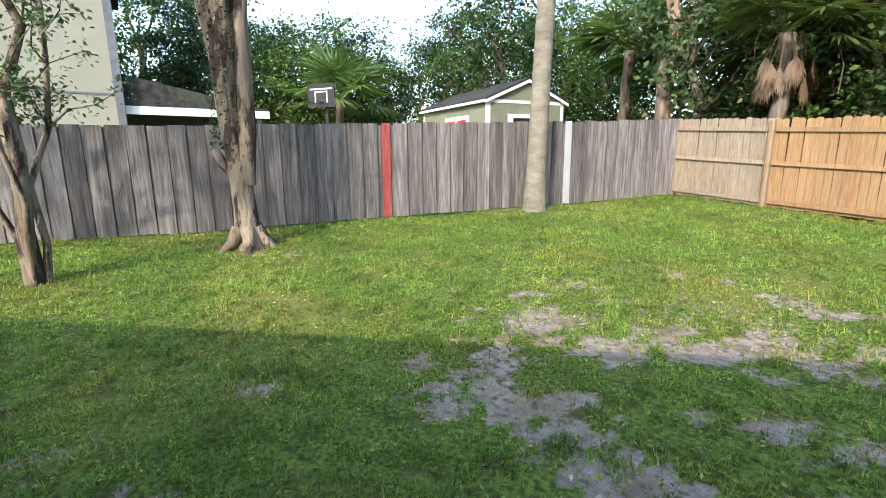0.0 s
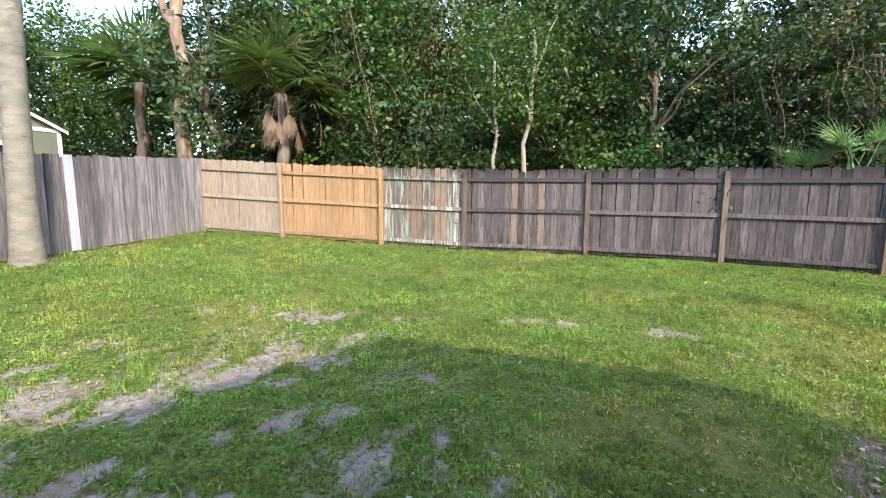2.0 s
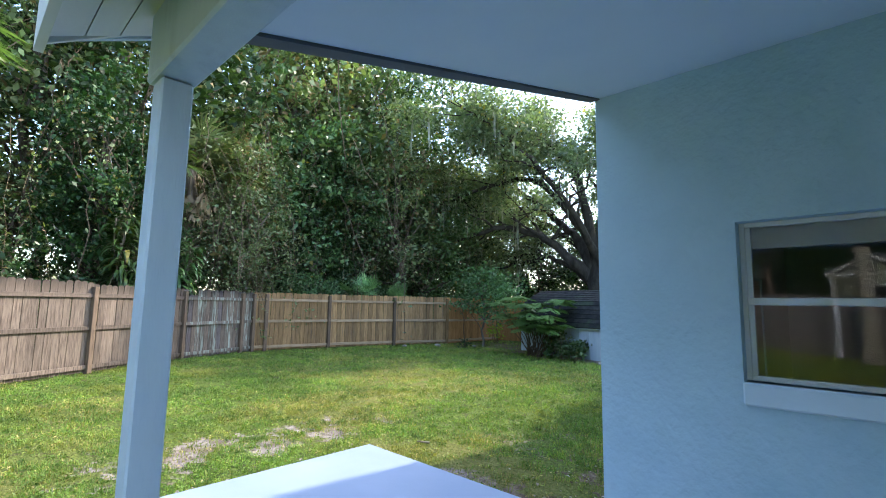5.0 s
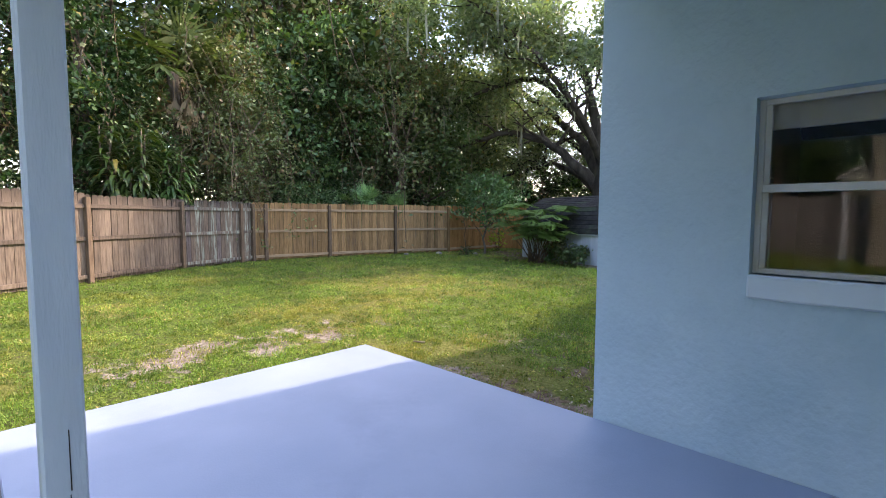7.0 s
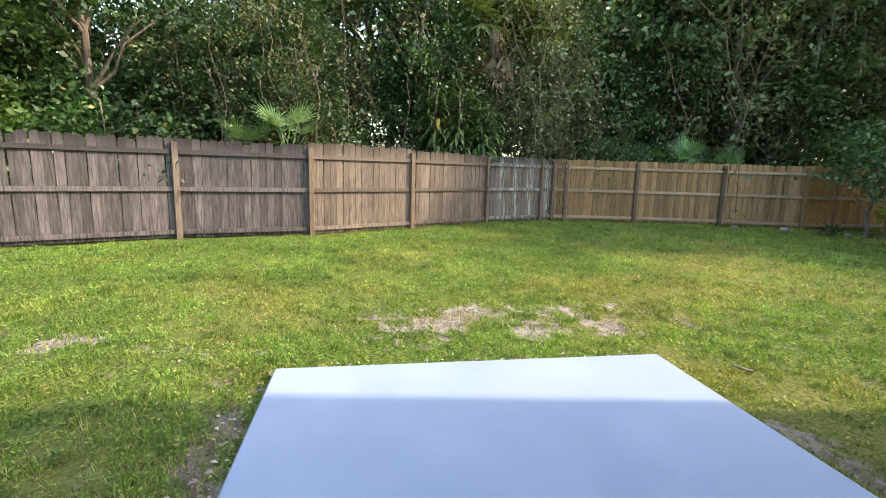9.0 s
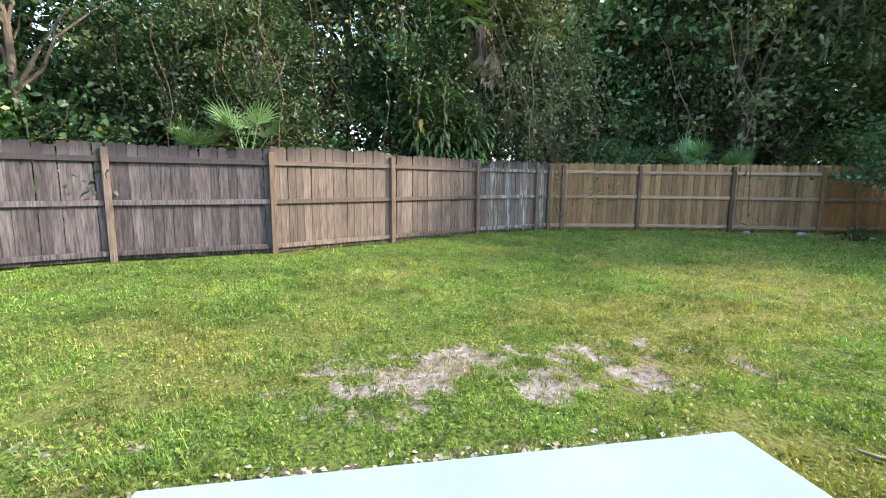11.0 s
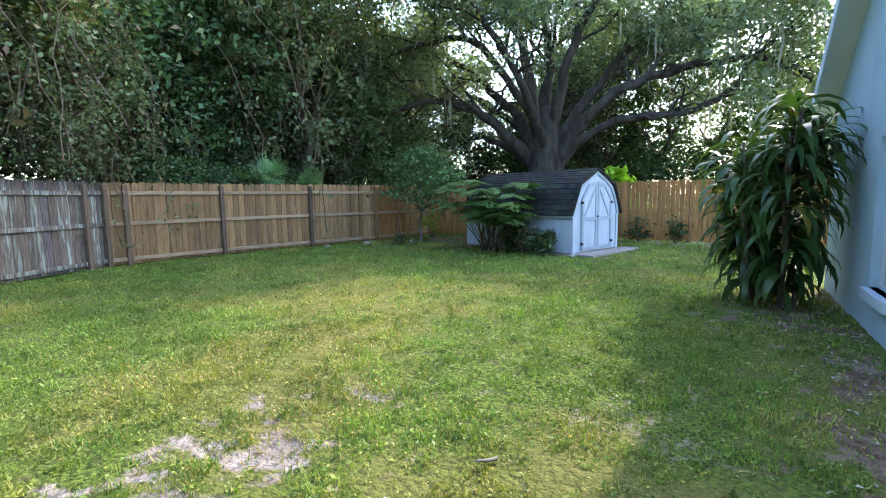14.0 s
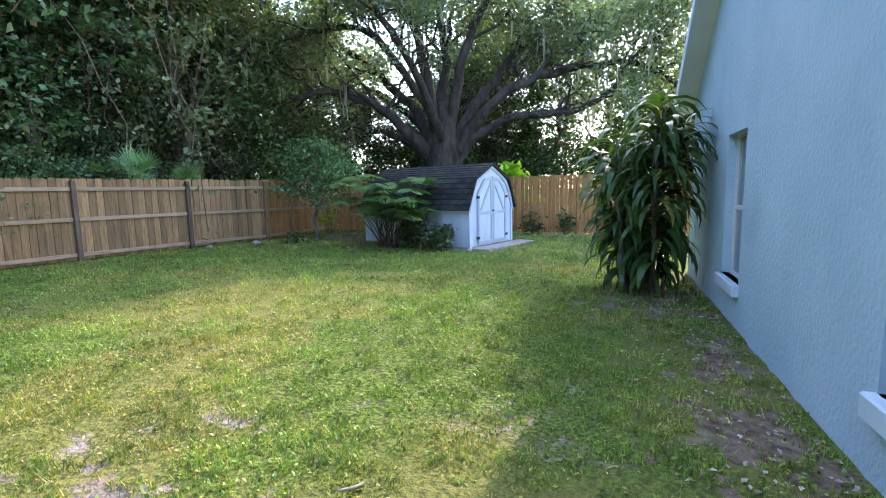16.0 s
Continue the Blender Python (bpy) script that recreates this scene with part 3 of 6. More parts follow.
# gable infill above the porch ceiling
part_infill = prism([(-2.15, 2.60), (-5.0, 3.31), (-5.0, roof_under(-5.0)), (-2.15, roof_under(-2.15))], "x", 2.94, 3.0)
tagged(part("gable_infill", part_infill, M_STUCCO), "pale blue gable infill above the porch", "wall", kind="structure")


def build_roof():
    roof = thing("roof", "dark shingled gable roof with pale eaves", "roof", kind="structure")
    t = 0.10
    part("front_slope", prism([(EAVE_Y, EAVE_Z), (RIDGE_Y, RIDGE_Z), (RIDGE_Y, RIDGE_Z + t), (EAVE_Y, EAVE_Z + t)], "x", -8.4, 3.28), M_SHINGLE, roof)
    part("back_slope", prism([(RIDGE_Y, RIDGE_Z), (BACK_Y, BACK_Z), (BACK_Y, BACK_Z + t), (RIDGE_Y, RIDGE_Z + t)], "x", -8.4, 3.28), M_SHINGLE, roof)
    part("eave_fascia", box(-8.4, 3.305, EAVE_Y, EAVE_Y + 0.025, 2.40, 2.62), M_VINYL, roof)
    drop = 0.16
    part("front_rake_board", prism([(EAVE_Y, EAVE_Z - 0.06), (RIDGE_Y, RIDGE_Z - 0.06), (RIDGE_Y, RIDGE_Z + t), (EAVE_Y, EAVE_Z + t)], "x", 3.282, 3.305), M_TRIM, roof)
    part("back_rake_board", prism([(RIDGE_Y, RIDGE_Z - 0.06), (BACK_Y, BACK_Z - drop), (BACK_Y, BACK_Z + t), (RIDGE_Y, RIDGE_Z + t)], "x", 3.282, 3.305), M_TRIM, roof)
    part("rake_soffit", prism([(RIDGE_Y, RIDGE_Z - 0.05), (BACK_Y, BACK_Z - 0.05), (BACK_Y, BACK_Z - 0.02), (RIDGE_Y, RIDGE_Z - 0.02)], "x", 3.0, 3.28), M_VINYL, roof)
    part("front_rake_soffit", prism([(-5.0, roof_under(-5) - 0.03), (RIDGE_Y, RIDGE_Z - 0.05), (RIDGE_Y, RIDGE_Z - 0.02), (-5.0, roof_under(-5) - 0.004)], "x", 3.0, 3.28), M_VINYL, roof)
    # vinyl soffit boards outside the beam
    for i in range(3):
        y0 = EAVE_Y - 0.002 - i * 0.092
        z0 = 2.44 + (EAVE_Y - y0) * 0.45
        part("soffit_board", prism([(y0, z0), (y0 - 0.088, z0 + 0.04), (y0 - 0.088, z0 + 0.052), (y0, z0 + 0.012)], "x", -8.3, 3.26), M_VINYL, roof)
    part("eave_return", prism([(EAVE_Y, 2.42), (-2.0, 2.56), (-2.0, 2.60), (EAVE_Y, 2.60)], "x", 3.265, 3.28), M_VINYL, roof)
    return roof


build_roof()
porch_ceiling = prism([(-2.12, 2.53), (-4.998, 3.262), (-4.998, 3.30), (-2.12, 2.57)], "x", -2.5, 2.96)
tagged(part("ceiling", porch_ceiling, M_CEIL), "pale painted sloping porch ceiling", "ceiling", kind="structure")
tagged(part("ceiling_edge_trim", prism([(-2.12, 2.515), (-4.998, 3.25), (-4.998, 3.315), (-2.12, 2.58)], "x", 2.962, 3.04), M_NTRIM), "dark edge strip of the porch ceiling", "trim", kind="structure")
tagged(part("ceiling_fascia", prism([(-2.12, 2.535), (-4.998, 3.27), (-4.998, 3.36), (-2.12, 2.625)], "x", 3.042, 3.07), M_TRIM), "pale fascia strip on the porch roof edge", "trim", kind="structure")


def build_porch_post():
    p = thing("porch_post", "blue-grey painted square porch post, cracked near its foot", "post", pose(3.03, -2.06, SLAB_Z))
    part("shaft", box(-0.046, 0.046, -0.046, 0.046, 0, 2.235, 0.006), M_POST, p)
    part("split", box(-0.0475, -0.046, -0.011, -0.0085, 0.74, 0.90), M_BLACK, p, "dark split in the paint")
    part("split", box(-0.0475, -0.046, -0.0085, -0.0065, 0.58, 0.73), M_BLACK, p, "dark split in the paint")
    return p


build_porch_post()
beam = thing("porch_beam", "painted porch beam resting on the post", "beam", pose(0, 0, 0))
part("beam_board", box(-2.5, 3.10, -2.12, -2.0, 2.318, 2.56, 0.008), M_POST, beam)
part("bolt", box(2.72, 2.735, -2.135, -2.12, 2.40, 2.42), M_IRON, beam)

slab = thing("patio_slab", "painted periwinkle-blue concrete patio slab", "patio", kind="structure")
part("slab_top", box(-2.5, 5.72, -4.998, -1.98, -0.1, SLAB_Z, 0.006), M_SLAB, slab)
part("slab_edge", box(3.02, 5.712, -5.006, -4.999, -0.1, SLAB_Z - 0.015), M_EDGE, slab)
part("slab_edge", box(-2.4, 5.712, -1.979, -1.972, -0.1, SLAB_Z - 0.015), M_EDGE, slab)
part("slab_edge", box(5.721, 5.728, -5.0, -1.98, -0.1, SLAB_Z - 0.015), M_EDGE, slab)


def build_window(name, axis, face, rect, label, blind=False, over=0.03):
    """A single-hung window set back in its opening; local x along the wall, local -y outwards."""
    u0, u1, z0, z1 = rect
    w, h = u1 - u0, z1 - z0
    if axis == "x":
        m = pose(u1, face, z0, 0, 0, 180)
    else:
        m = pose(face, u0, z0, 0, 0, 90)
    e = thing(name, label, "window", m, kind="structure")
    d0, d1, f = 0.09, 0.14, 0.03
    part("window_frame", box(0, f, d0, d1, 0, h, 0.004), M_FRAME, e)
    part("window_frame", box(w - f, w, d0, d1, 0, h, 0.004), M_FRAME, e)
    part("window_frame", box(f, w - f, d0, d1, h - f, h, 0.004), M_FRAME, e)
    part("window_frame", box(f, w - f, d0, d1, 0, f, 0.004), M_FRAME, e)
    part("meeting_rail", box(f, w - f, d0 - 0.005, d1, h * 0.47, h * 0.47 + 0.045, 0.004), M_FRAME, e)
    for a, b in ((f, h * 0.47), (h * 0.47 + 0.045, h - f)):
        g = part("pane", box(f, w - f, 0.115, 0.119, a, b), M_GLASS, e, "dark reflecting glass")
        g.visible_shadow = False
        part("sash_stile", box(f, f + 0.03, 0.10, 0.135, a, b, 0.003), M_FRAME, e)
        part("sash_stile", box(w - f - 0.03, w - f, 0.10, 0.135, a, b, 0.003), M_FRAME, e)
    part("window_sill", box(-over, w + over, -0.035 - over, 0.09, -0.135, 0.0, 0.012), M_TRIM, e)
    if blind:
        part("blind", box(f, w - f, 0.17, 0.20, h - 0.16, h - 0.02, 0.004), M_BLIND, e, "rolled-up cream blind")
    else:
        part("blind", box(f, w - f, 0.17, 0.178, 0.02, h - 0.02), M_BLIND, e, "lowered pale blind")
    return e


build_window("window_1", "x", -5.0, WIN_A, "single-hung porch window with dark glass and pale frame", True, 0.002)
build_window("window_2", "y", 3.0, WIN_B, "narrow single-hung window in the gable wall")
build_window("window_3", "y", 3.0, WIN_C, "narrow single-hung window near the house corner")


# ---- fences ----
def picket_mesh(material, w=0.136, h=1.80, t=0.016, ear=0.028):
    pts = [(-w / 2, 0), (w / 2, 0), (w / 2, h - ear), (w / 2 - ear, h), (-w / 2 + ear, h), (-w / 2, h - ear)]
    return mesh_of("picket", prism(pts, "y", 0, t), material)


def post_mesh(material, h=1.78):
    return mesh_of("post", box(-0.05, 0.05, -0.05, 0.05, -0.1, h, 0.006), material)


PICKETS = {}


def fence_panel(a, b, material, label, drop=0.0, post_material=None, ragged=0.0, gap=0.007, front=True, extra=0.0, rails=True, width=0.136, ear=0.028, special=None, last_post=False, rail_material=None):
    """A panel from post a to post b, with its first post; the yard is on the rail side."""
    rng = random.Random(round(a[0] * 100 + a[1] * 7))
    (xa, ya), (xb, yb) = a, b
    za, zb = gz(xa, ya), gz(xb, yb)
    ln = math.hypot(xb - xa, yb - ya)
    e = thing("fence_panel", label, "fence", pose(xa, ya, za, 0, 0, math.degrees(math.atan2(yb - ya, xb - xa))), group="yard fence")
    rise = (zb - za) / ln
    key = (material.name, width, ear)
    if key not in PICKETS:
        PICKETS[key] = picket_mesh(material, width, 1.80, ear=ear)
    pm = (post_material or material)
    pkey = ("post", pm.name)
    if pkey not in PICKETS:
        PICKETS[pkey] = post_mesh(pm)
    if rails:
        part("post", PICKETS[pkey], None, e)
        if last_post:
            q = part("post", PICKETS[pkey], None, e)
            q.location = (ln, 0, rise * ln)
    n = max(1, round((ln - 0.02) / (width + gap)))
    step = ln / n
    for i in range(n):
        u = (i + 0.5) * step
        mesh = PICKETS[key]
        if special and i in special:
            sk = (special[i].name, width, ear)
            if sk not in PICKETS:
                PICKETS[sk] = picket_mesh(special[i], width, 1.80, ear=ear)
            mesh = PICKETS[sk]
        p = part("picket", mesh, None, e)
        sc = (1.80 + extra - drop + rng.uniform(-0.012, 0.012) - (rng.random() < 0.3) * rng.random() * ragged) / 1.80
        wide = 0.6 if special and i in special and not rails else 1.0
        p.matrix_local = pose(u, -0.062 - rng.random() * 0.005, rise * u + 0.035 + rng.uniform(-0.01, 0.01), 0, rng.gauss(0, 0.25), rng.gauss(0, 0.8)) @ Matrix.Diagonal((wide * step / (width + gap), 1, sc, 1))
        if not front:
            p.location.y = 0.045
        if not rails:
            q = part("backing_board", PICKETS[key], None, e)
            q.matrix_local = pose(u + step / 2, -0.03, rise * u + 0.03) @ Matrix.Diagonal((0.8, 1, sc * 0.985, 1))
    if rails:
        rm = rail_material or material
        for z in (0.14, 0.93, 1.60):
            bm = bmesh.new()
            box(0.052, ln - 0.052, -0.042, 0.0, z - 0.042, z + 0.042, 0.004, bm)
            for v in bm.verts:
                v.co.z += rise * v.co.x - (drop * 0.5 if z > 1 else 0)
            part("rail", bm, rm, e)
    return e


# back and side fence, post by post; pickets stand outside of the rails
POSTS = [(5.28, 10.85), (6.58, 9.1), (8.12, 7.1), (9.10, 5.30), (10.55, 3.10), (11.65, 0.80), (12.25, -1.52), (13.42, -3.69), (14.85, -5.88), (15.60, -7.72), (15.75, -8.14)]
LOOKS = [(M_GREYTAN, "grey-tan dog-ear fence panel with three rails"), (M_ORANGE, "new orange pine dog-ear fence panel"), (M_LICHEN, "lichen-mottled fence gate panel with reddish boards"),
         (M_DARK, "dark weathered dog-ear fence panel"), (M_DARK, "dark weathered dog-ear fence panel"), (M_DARK, "dark weathered fence panel with a mossy board"),
         (M_TAN, "tan weathered fence panel standing taller"), (M_TAN, "tan weathered dog-ear fence panel"), (M_LICHEN, "ragged lichen-covered fence panel"), (M_LICHEN, "short lichen-covered corner panel")]
for i, (a, b) in enumerate(zip(POSTS, POSTS[1:])):
    (xa, ya), (xb, yb) = b, a
    extra = 0.06 if i == 6 else 0.0
    rag = 0.14 if i == 8 else 0.07 if i in (3, 4, 5) else 0.02
    special = {3: M_REDDISH, 4: M_REDDISH, 7: M_REDDISH, 8: M_REDDISH} if i == 2 else {6: M_TAN, 10: M_TAN} if i == 3 else {1: M_TAN, 4: M_TAN, 5: M_DARK, 8: M_TAN, 11: M_TAN, 12: M_DARK} if i == 8 else None
    fence_panel(b, a, LOOKS[i][0], LOOKS[i][1], ragged=rag, extra=extra, special=special, post_material=M_FPOST if i >= 5 else M_TAN if i > 1 else M_GREYTAN if i == 0 else M_ORANGE, last_post=(i in (0, 1)))
SIDE = [(15.75, -8.14), (15.70, -8.53), (15.42, -10.65), (14.85, -13.1), (14.12, -15.2), (14.2, -18.6)]
for i, (a, b) in enumerate(zip(SIDE, SIDE[1:])):
    fence_panel(b, a, M_FARP if i == 4 else M_BROWN, "brown cedar dog-ear fence panel" if i != 4 else "newer orange pine dog-ear fence panel", post_material=M_FPOST if i < 3 else M_BROWN, rail_material=M_RAIL)
FAR = [(14.2, -18.6), (11.9, -18.9), (9.65, -19.1), (7.45, -19.15), (5.3, -18.9), (3.1, -18.9), (0.9, -18.9), (-1.3, -18.9)]
for a, b in zip(FAR, FAR[1:]):
    fence_panel(b, a, M_FARP, "orange pine picket fence panel with open gaps", gap=0.014, width=0.11, ear=0.012, post_material=M_FPOST, front=False)
# grey board fence between the yards
LEFT0, LEFT1 = (-8.8, 3.40), (5.28, 10.85)
NL = 6
for i in range(NL):
    f0, f1 = i / NL, (i + 1) / NL
    a = (LEFT0[0] + (LEFT1[0] - LEFT0[0]) * f0, LEFT0[1] + (LEFT1[1] - LEFT0[1]) * f0)
    b = (LEFT0[0] + (LEFT1[0] - LEFT0[0]) * f1, LEFT0[1] + (LEFT1[1] - LEFT0[1]) * f1)
    sp = {2: M_RED} if i == 3 else {7: M_WHITEB} if i == 4 else None
    fence_panel(a, b, M_GREY, "silver-grey vertical board fence" + (", one board faded red" if i == 3 else ", one board painted white" if i == 4 else ""), rails=False, width=0.275, gap=0.020, ear=0.004, special=sp)


# ---- barn shed ----
def build_barn_shed():
    e = thing("barn_shed", "white-blue gambrel garden shed with black shingled roof", "shed", pose(7.62, -14.9, 0.0, 0, 0, math.degrees(math.atan2(-0.31, 0.95))) @ Matrix.Diagonal((1, 1, 0.95, 1)))
    D, W = 3.8, -2.12  # depth along local x, width along local -y
    # local frame: x into the shed from its front, y from 0 to W across the front
    prof = [(0, 1.08), (-0.30, 1.82), (W / 2 - 0.0, 2.22), (W + 0.30, 1.82), (W, 1.08)]
    gable = [(0, 0.06)] + prof + [(W, 0.06)]
    part("front_wall", prism(gable, "x", 0.0, 0.05), M_SHEDW, e)
    part("rear_wall", prism(gable, "x", D - 0.05, D), M_SHEDW, e)
    for y in (0.0, W + 0.05):
        n = 9
        for i in range(n):
            part("siding_panel", box(0.052 + i * (D - 0.104) / n, 0.052 + (i + 1) * (D - 0.104) / n - 0.012, y - 0.05, y, 0.06, 1.08), M_SHEDW, e)
        part("siding_backing", box(0.052, D - 0.052, y - 0.047, y - 0.012, 0.06, 1.07), M_SHEDT, e)
    part("shed_floor", box(0.0, D, W, 0, -0.06, 0.058), M_EDGE, e)
    # roof in courses of shingles
    roof = part("roof", prism([(0.10, 1.04), (-0.27, 1.85), (W / 2, 2.26), (W + 0.27, 1.85), (W - 0.10, 1.04), (W - 0.13, 1.05), (W + 0.25, 1.90), (W / 2, 2.31), (-0.25, 1.90), (0.13, 1.05)], "x", -0.08, D + 0.08), M_SHINGLE, e, "black asphalt shingle roof")
    for side in (1, -1):
        segs = [((0.13, 1.05), (-0.25, 1.90), 6), ((-0.25, 1.90), (W / 2, 2.31), 6)]
        for (y0, z0), (y1, z1), k in segs:
            for i in range(k):
                f0, f1 = i / k, (i + 1.15) / k
                f1 = min(f1, 1)
                p0, p1 = (y0 + (y1 - y0) * f0, z0 + (z1 - z0) * f0), (y0 + (y1 - y0) * f1, z0 + (z1 - z0) * f1)
                q = [(p0[0] + 0.012, p0[1] + 0.016), (p1[0] + 0.002, p1[1] + 0.004), (p1[0], p1[1]), p0]
                if side < 0:
                    q = [(W - y, z) for y, z in q]
                part("shingle_course", prism(q, "x", -0.09, D + 0.09), M_SHINGLE, roof)
    part("eave_trim", box(-0.06, D + 0.06, 0.06, 0.10, 1.0, 1.06), M_SHEDT, e)
    # corner trim and rounded gable trim on the front
    part("corner_trim", box(-0.025, 0.0, -0.08, 0.02, 0.0, 1.06), M_SHEDW, e)
    part("corner_trim", box(-0.025, 0.0, W - 0.02, W + 0.08, 0.0, 1.06), M_SHEDW, e)
    rim = [(0.05, 1.05), (-0.02, 1.30), (-0.14, 1.58), (-0.31, 1.84), (-0.62, 2.05), (-0.92, 2.17), (W / 2, 2.25)]
    rim = rim + [(W - y, z) for y, z in rim[-2::-1]]
    inner = [(y + (W / 2 - y) * 0.07, z - 0.09) for y, z in rim]
    bm = bmesh.new()
    for i in range(len(rim) - 1):
        prism([rim[i], rim[i + 1], inner[i + 1], inner[i]], "x", -0.03, 0.0, bm)
    part("gable_trim", bm, M_SHEDT, e)
    # double doors with an angled head
    for s, y0 in ((1, -0.36), (-1, W / 2)):
        dw = (-0.36 - W / 2)
        ya, yb = (y0, y0 - dw + 0.01) if s > 0 else (y0 - 0.01, y0 - dw)
        outer, mid = (ya, yb) if s > 0 else (yb, ya)
        door = part("door", prism([(outer, 0.10), (outer, 1.50), (outer + (mid - outer) * 0.45, 1.88), (mid, 1.95), (mid, 0.10)], "x", -0.03, -0.002), M_SHEDW, e)
        tw = 0.08 * (1 if mid > outer else -1)
        part("door_trim", prism([(outer, 0.10), (outer, 1.50), (outer + tw, 1.47), (outer + tw, 0.10)], "x", -0.05, -0.031), M_SHEDT, door)
        part("door_trim", prism([(mid, 0.10), (mid, 1.95), (mid - tw, 1.94), (mid - tw, 0.10)], "x", -0.05, -0.031), M_SHEDT, door)
        part("door_trim", prism([(outer, 1.50), (outer + (mid - outer) * 0.45, 1.88), (mid, 1.95), (mid, 1.86), (outer + (mid - outer) * 0.5, 1.79), (outer + tw, 1.47)], "x", -0.052, -0.031), M_SHEDT, door)
        part("door_trim", prism([(outer + tw, 0.10), (mid - tw, 0.10), (mid - tw, 0.19), (outer + tw, 0.19)], "x", -0.05, -0.031), M_SHEDT, door)
        part("door_trim", prism([(outer + tw, 0.90), (mid - tw, 0.90), (mid - tw, 0.99), (outer + tw, 0.99)], "x", -0.05, -0.031), M_SHEDT, door)
        part("door_brace", prism([(outer + tw, 1.02), (outer + tw * 2.0, 1.0), (mid - tw, 1.72), (mid - tw, 1.84)], "x", -0.048, -0.031), M_SHEDT, door)
        for hz in (0.28, 1.38):
            part("hinge", box(-0.062, -0.031, outer - 0.05, outer + 0.06, hz - 0.035, hz + 0.035, 0.004), M_IRON, door, "black iron hinge")
    part("latch", box(-0.065, -0.051, W / 2 - 0.05, W / 2 + 0.05, 0.98, 1.02, 0.003), M_IRON, e)
    return e


build_barn_shed()
tagged(part("concrete_threshold", box(-0.62, -0.09, -2.35, 0.05, -0.05, 0.055, 0.012), M_EDGE), "worn concrete pad before the shed doors", "paving")
bpy.data.objects["concrete_threshold"].matrix_world = pose(7.62, -14.9, 0.0, 0, 0, math.degrees(math.atan2(-0.31, 0.95)))


# ---- plants: builders ----
def strips_mesh(name, arr, material):
    """A mesh of n ribbons; arr has shape (n, k, 2, 3): k cross-sections of two points."""
    n, k = arr.shape[:2]
    me = bpy.data.meshes.new(name)
    me.vertices.add(n * k * 2)
    me.vertices.foreach_set("co", arr.astype(np.float32).ravel())
    base = (np.arange(n)[:, None] * k + np.arange(k - 1)[None, :]).ravel() * 2
    q = np.stack([base, base + 1, base + 3, base + 2], 1).astype(np.int32)
    me.loops.add(q.size)
    me.loops.foreach_set("vertex_index", q.ravel())
    me.polygons.add(len(q))
    me.polygons.foreach_set("loop_start", np.arange(0, q.size, 4, dtype=np.int32))
    me.update(calc_edges=True)
    me.materials.append(material)
    return me


def arching_leaves(bases, az, length, width, rise, rng, k=6, fall=1.6):
    """Strap leaves that rise from their bases and arch over: (n, k, 2, 3)."""
    n = len(bases)
    s = np.linspace(0, 1, k)[None, :]
    el = rise[:, None] - fall * s
    step = length[:, None] / (k - 1)
    h = np.concatenate([np.zeros((n, 1)), np.cumsum(np.cos(el[:, :-1]) * step, 1)], 1)
    v = np.concatenate([np.zeros((n, 1)), np.cumsum(np.sin(el[:, :-1]) * step, 1)], 1)
    c, sn = np.cos(az)[:, None], np.sin(az)[:, None]
    mid = np.stack([bases[:, 0:1] + h * c, bases[:, 1:2] + h * sn, bases[:, 2:3] + v], -1)
    w = width[:, None] * np.sin(np.pi * np.clip(0.12 + 0.88 * s, 0, 1)) * 0.5
    side = np.stack([-sn * np.ones_like(s), c * np.ones_like(s), rng.uniform(-0.35, 0.35, (n, 1)) * np.ones_like(s)], -1)
    off = side * w[..., None]
    return np.stack([mid - off, mid + off], 2)


def crown_points(rng, n, clusters, rx, rz, zc, spread=0.42, hollow=0.45, tall=1.0):
    """Leaf places in clumps over a lumpy egg, with gaps between the clumps."""
    u = rng.normal(0, 1, (clusters, 3))
    u /= np.linalg.norm(u, axis=1, keepdims=True)
    r = rng.uniform(hollow, 1.0, (clusters, 1)) ** 0.7 * rng.uniform(0.75, 1.15, (clusters, 1))
    c = u * r * np.array([rx, rx, rz]) + np.array([0, 0, zc])
    size = rng.uniform(0.6, 1.4, clusters)
    pick = rng.choice(clusters, n, p=size / size.sum())
    return c[pick] + rng.normal(0, spread, (n, 3)) * size[pick][:, None] * np.array([1, 1, 0.6]), c


def limb_path(a, b, rng, k=6, wob=0.12, sag=0.0):
    out = []
    ln = (b - a).length
    for i in range(k):
        f = i / (k - 1)
        p = a.lerp(b, f)
        j = wob * ln * math.sin(math.pi * f)
        out.append(p + Vector((rng.uniform(-1, 1) * j, rng.uniform(-1, 1) * j, rng.uniform(-1, 1) * j * 0.6 + sag * math.sin(math.pi * f))))
    return out


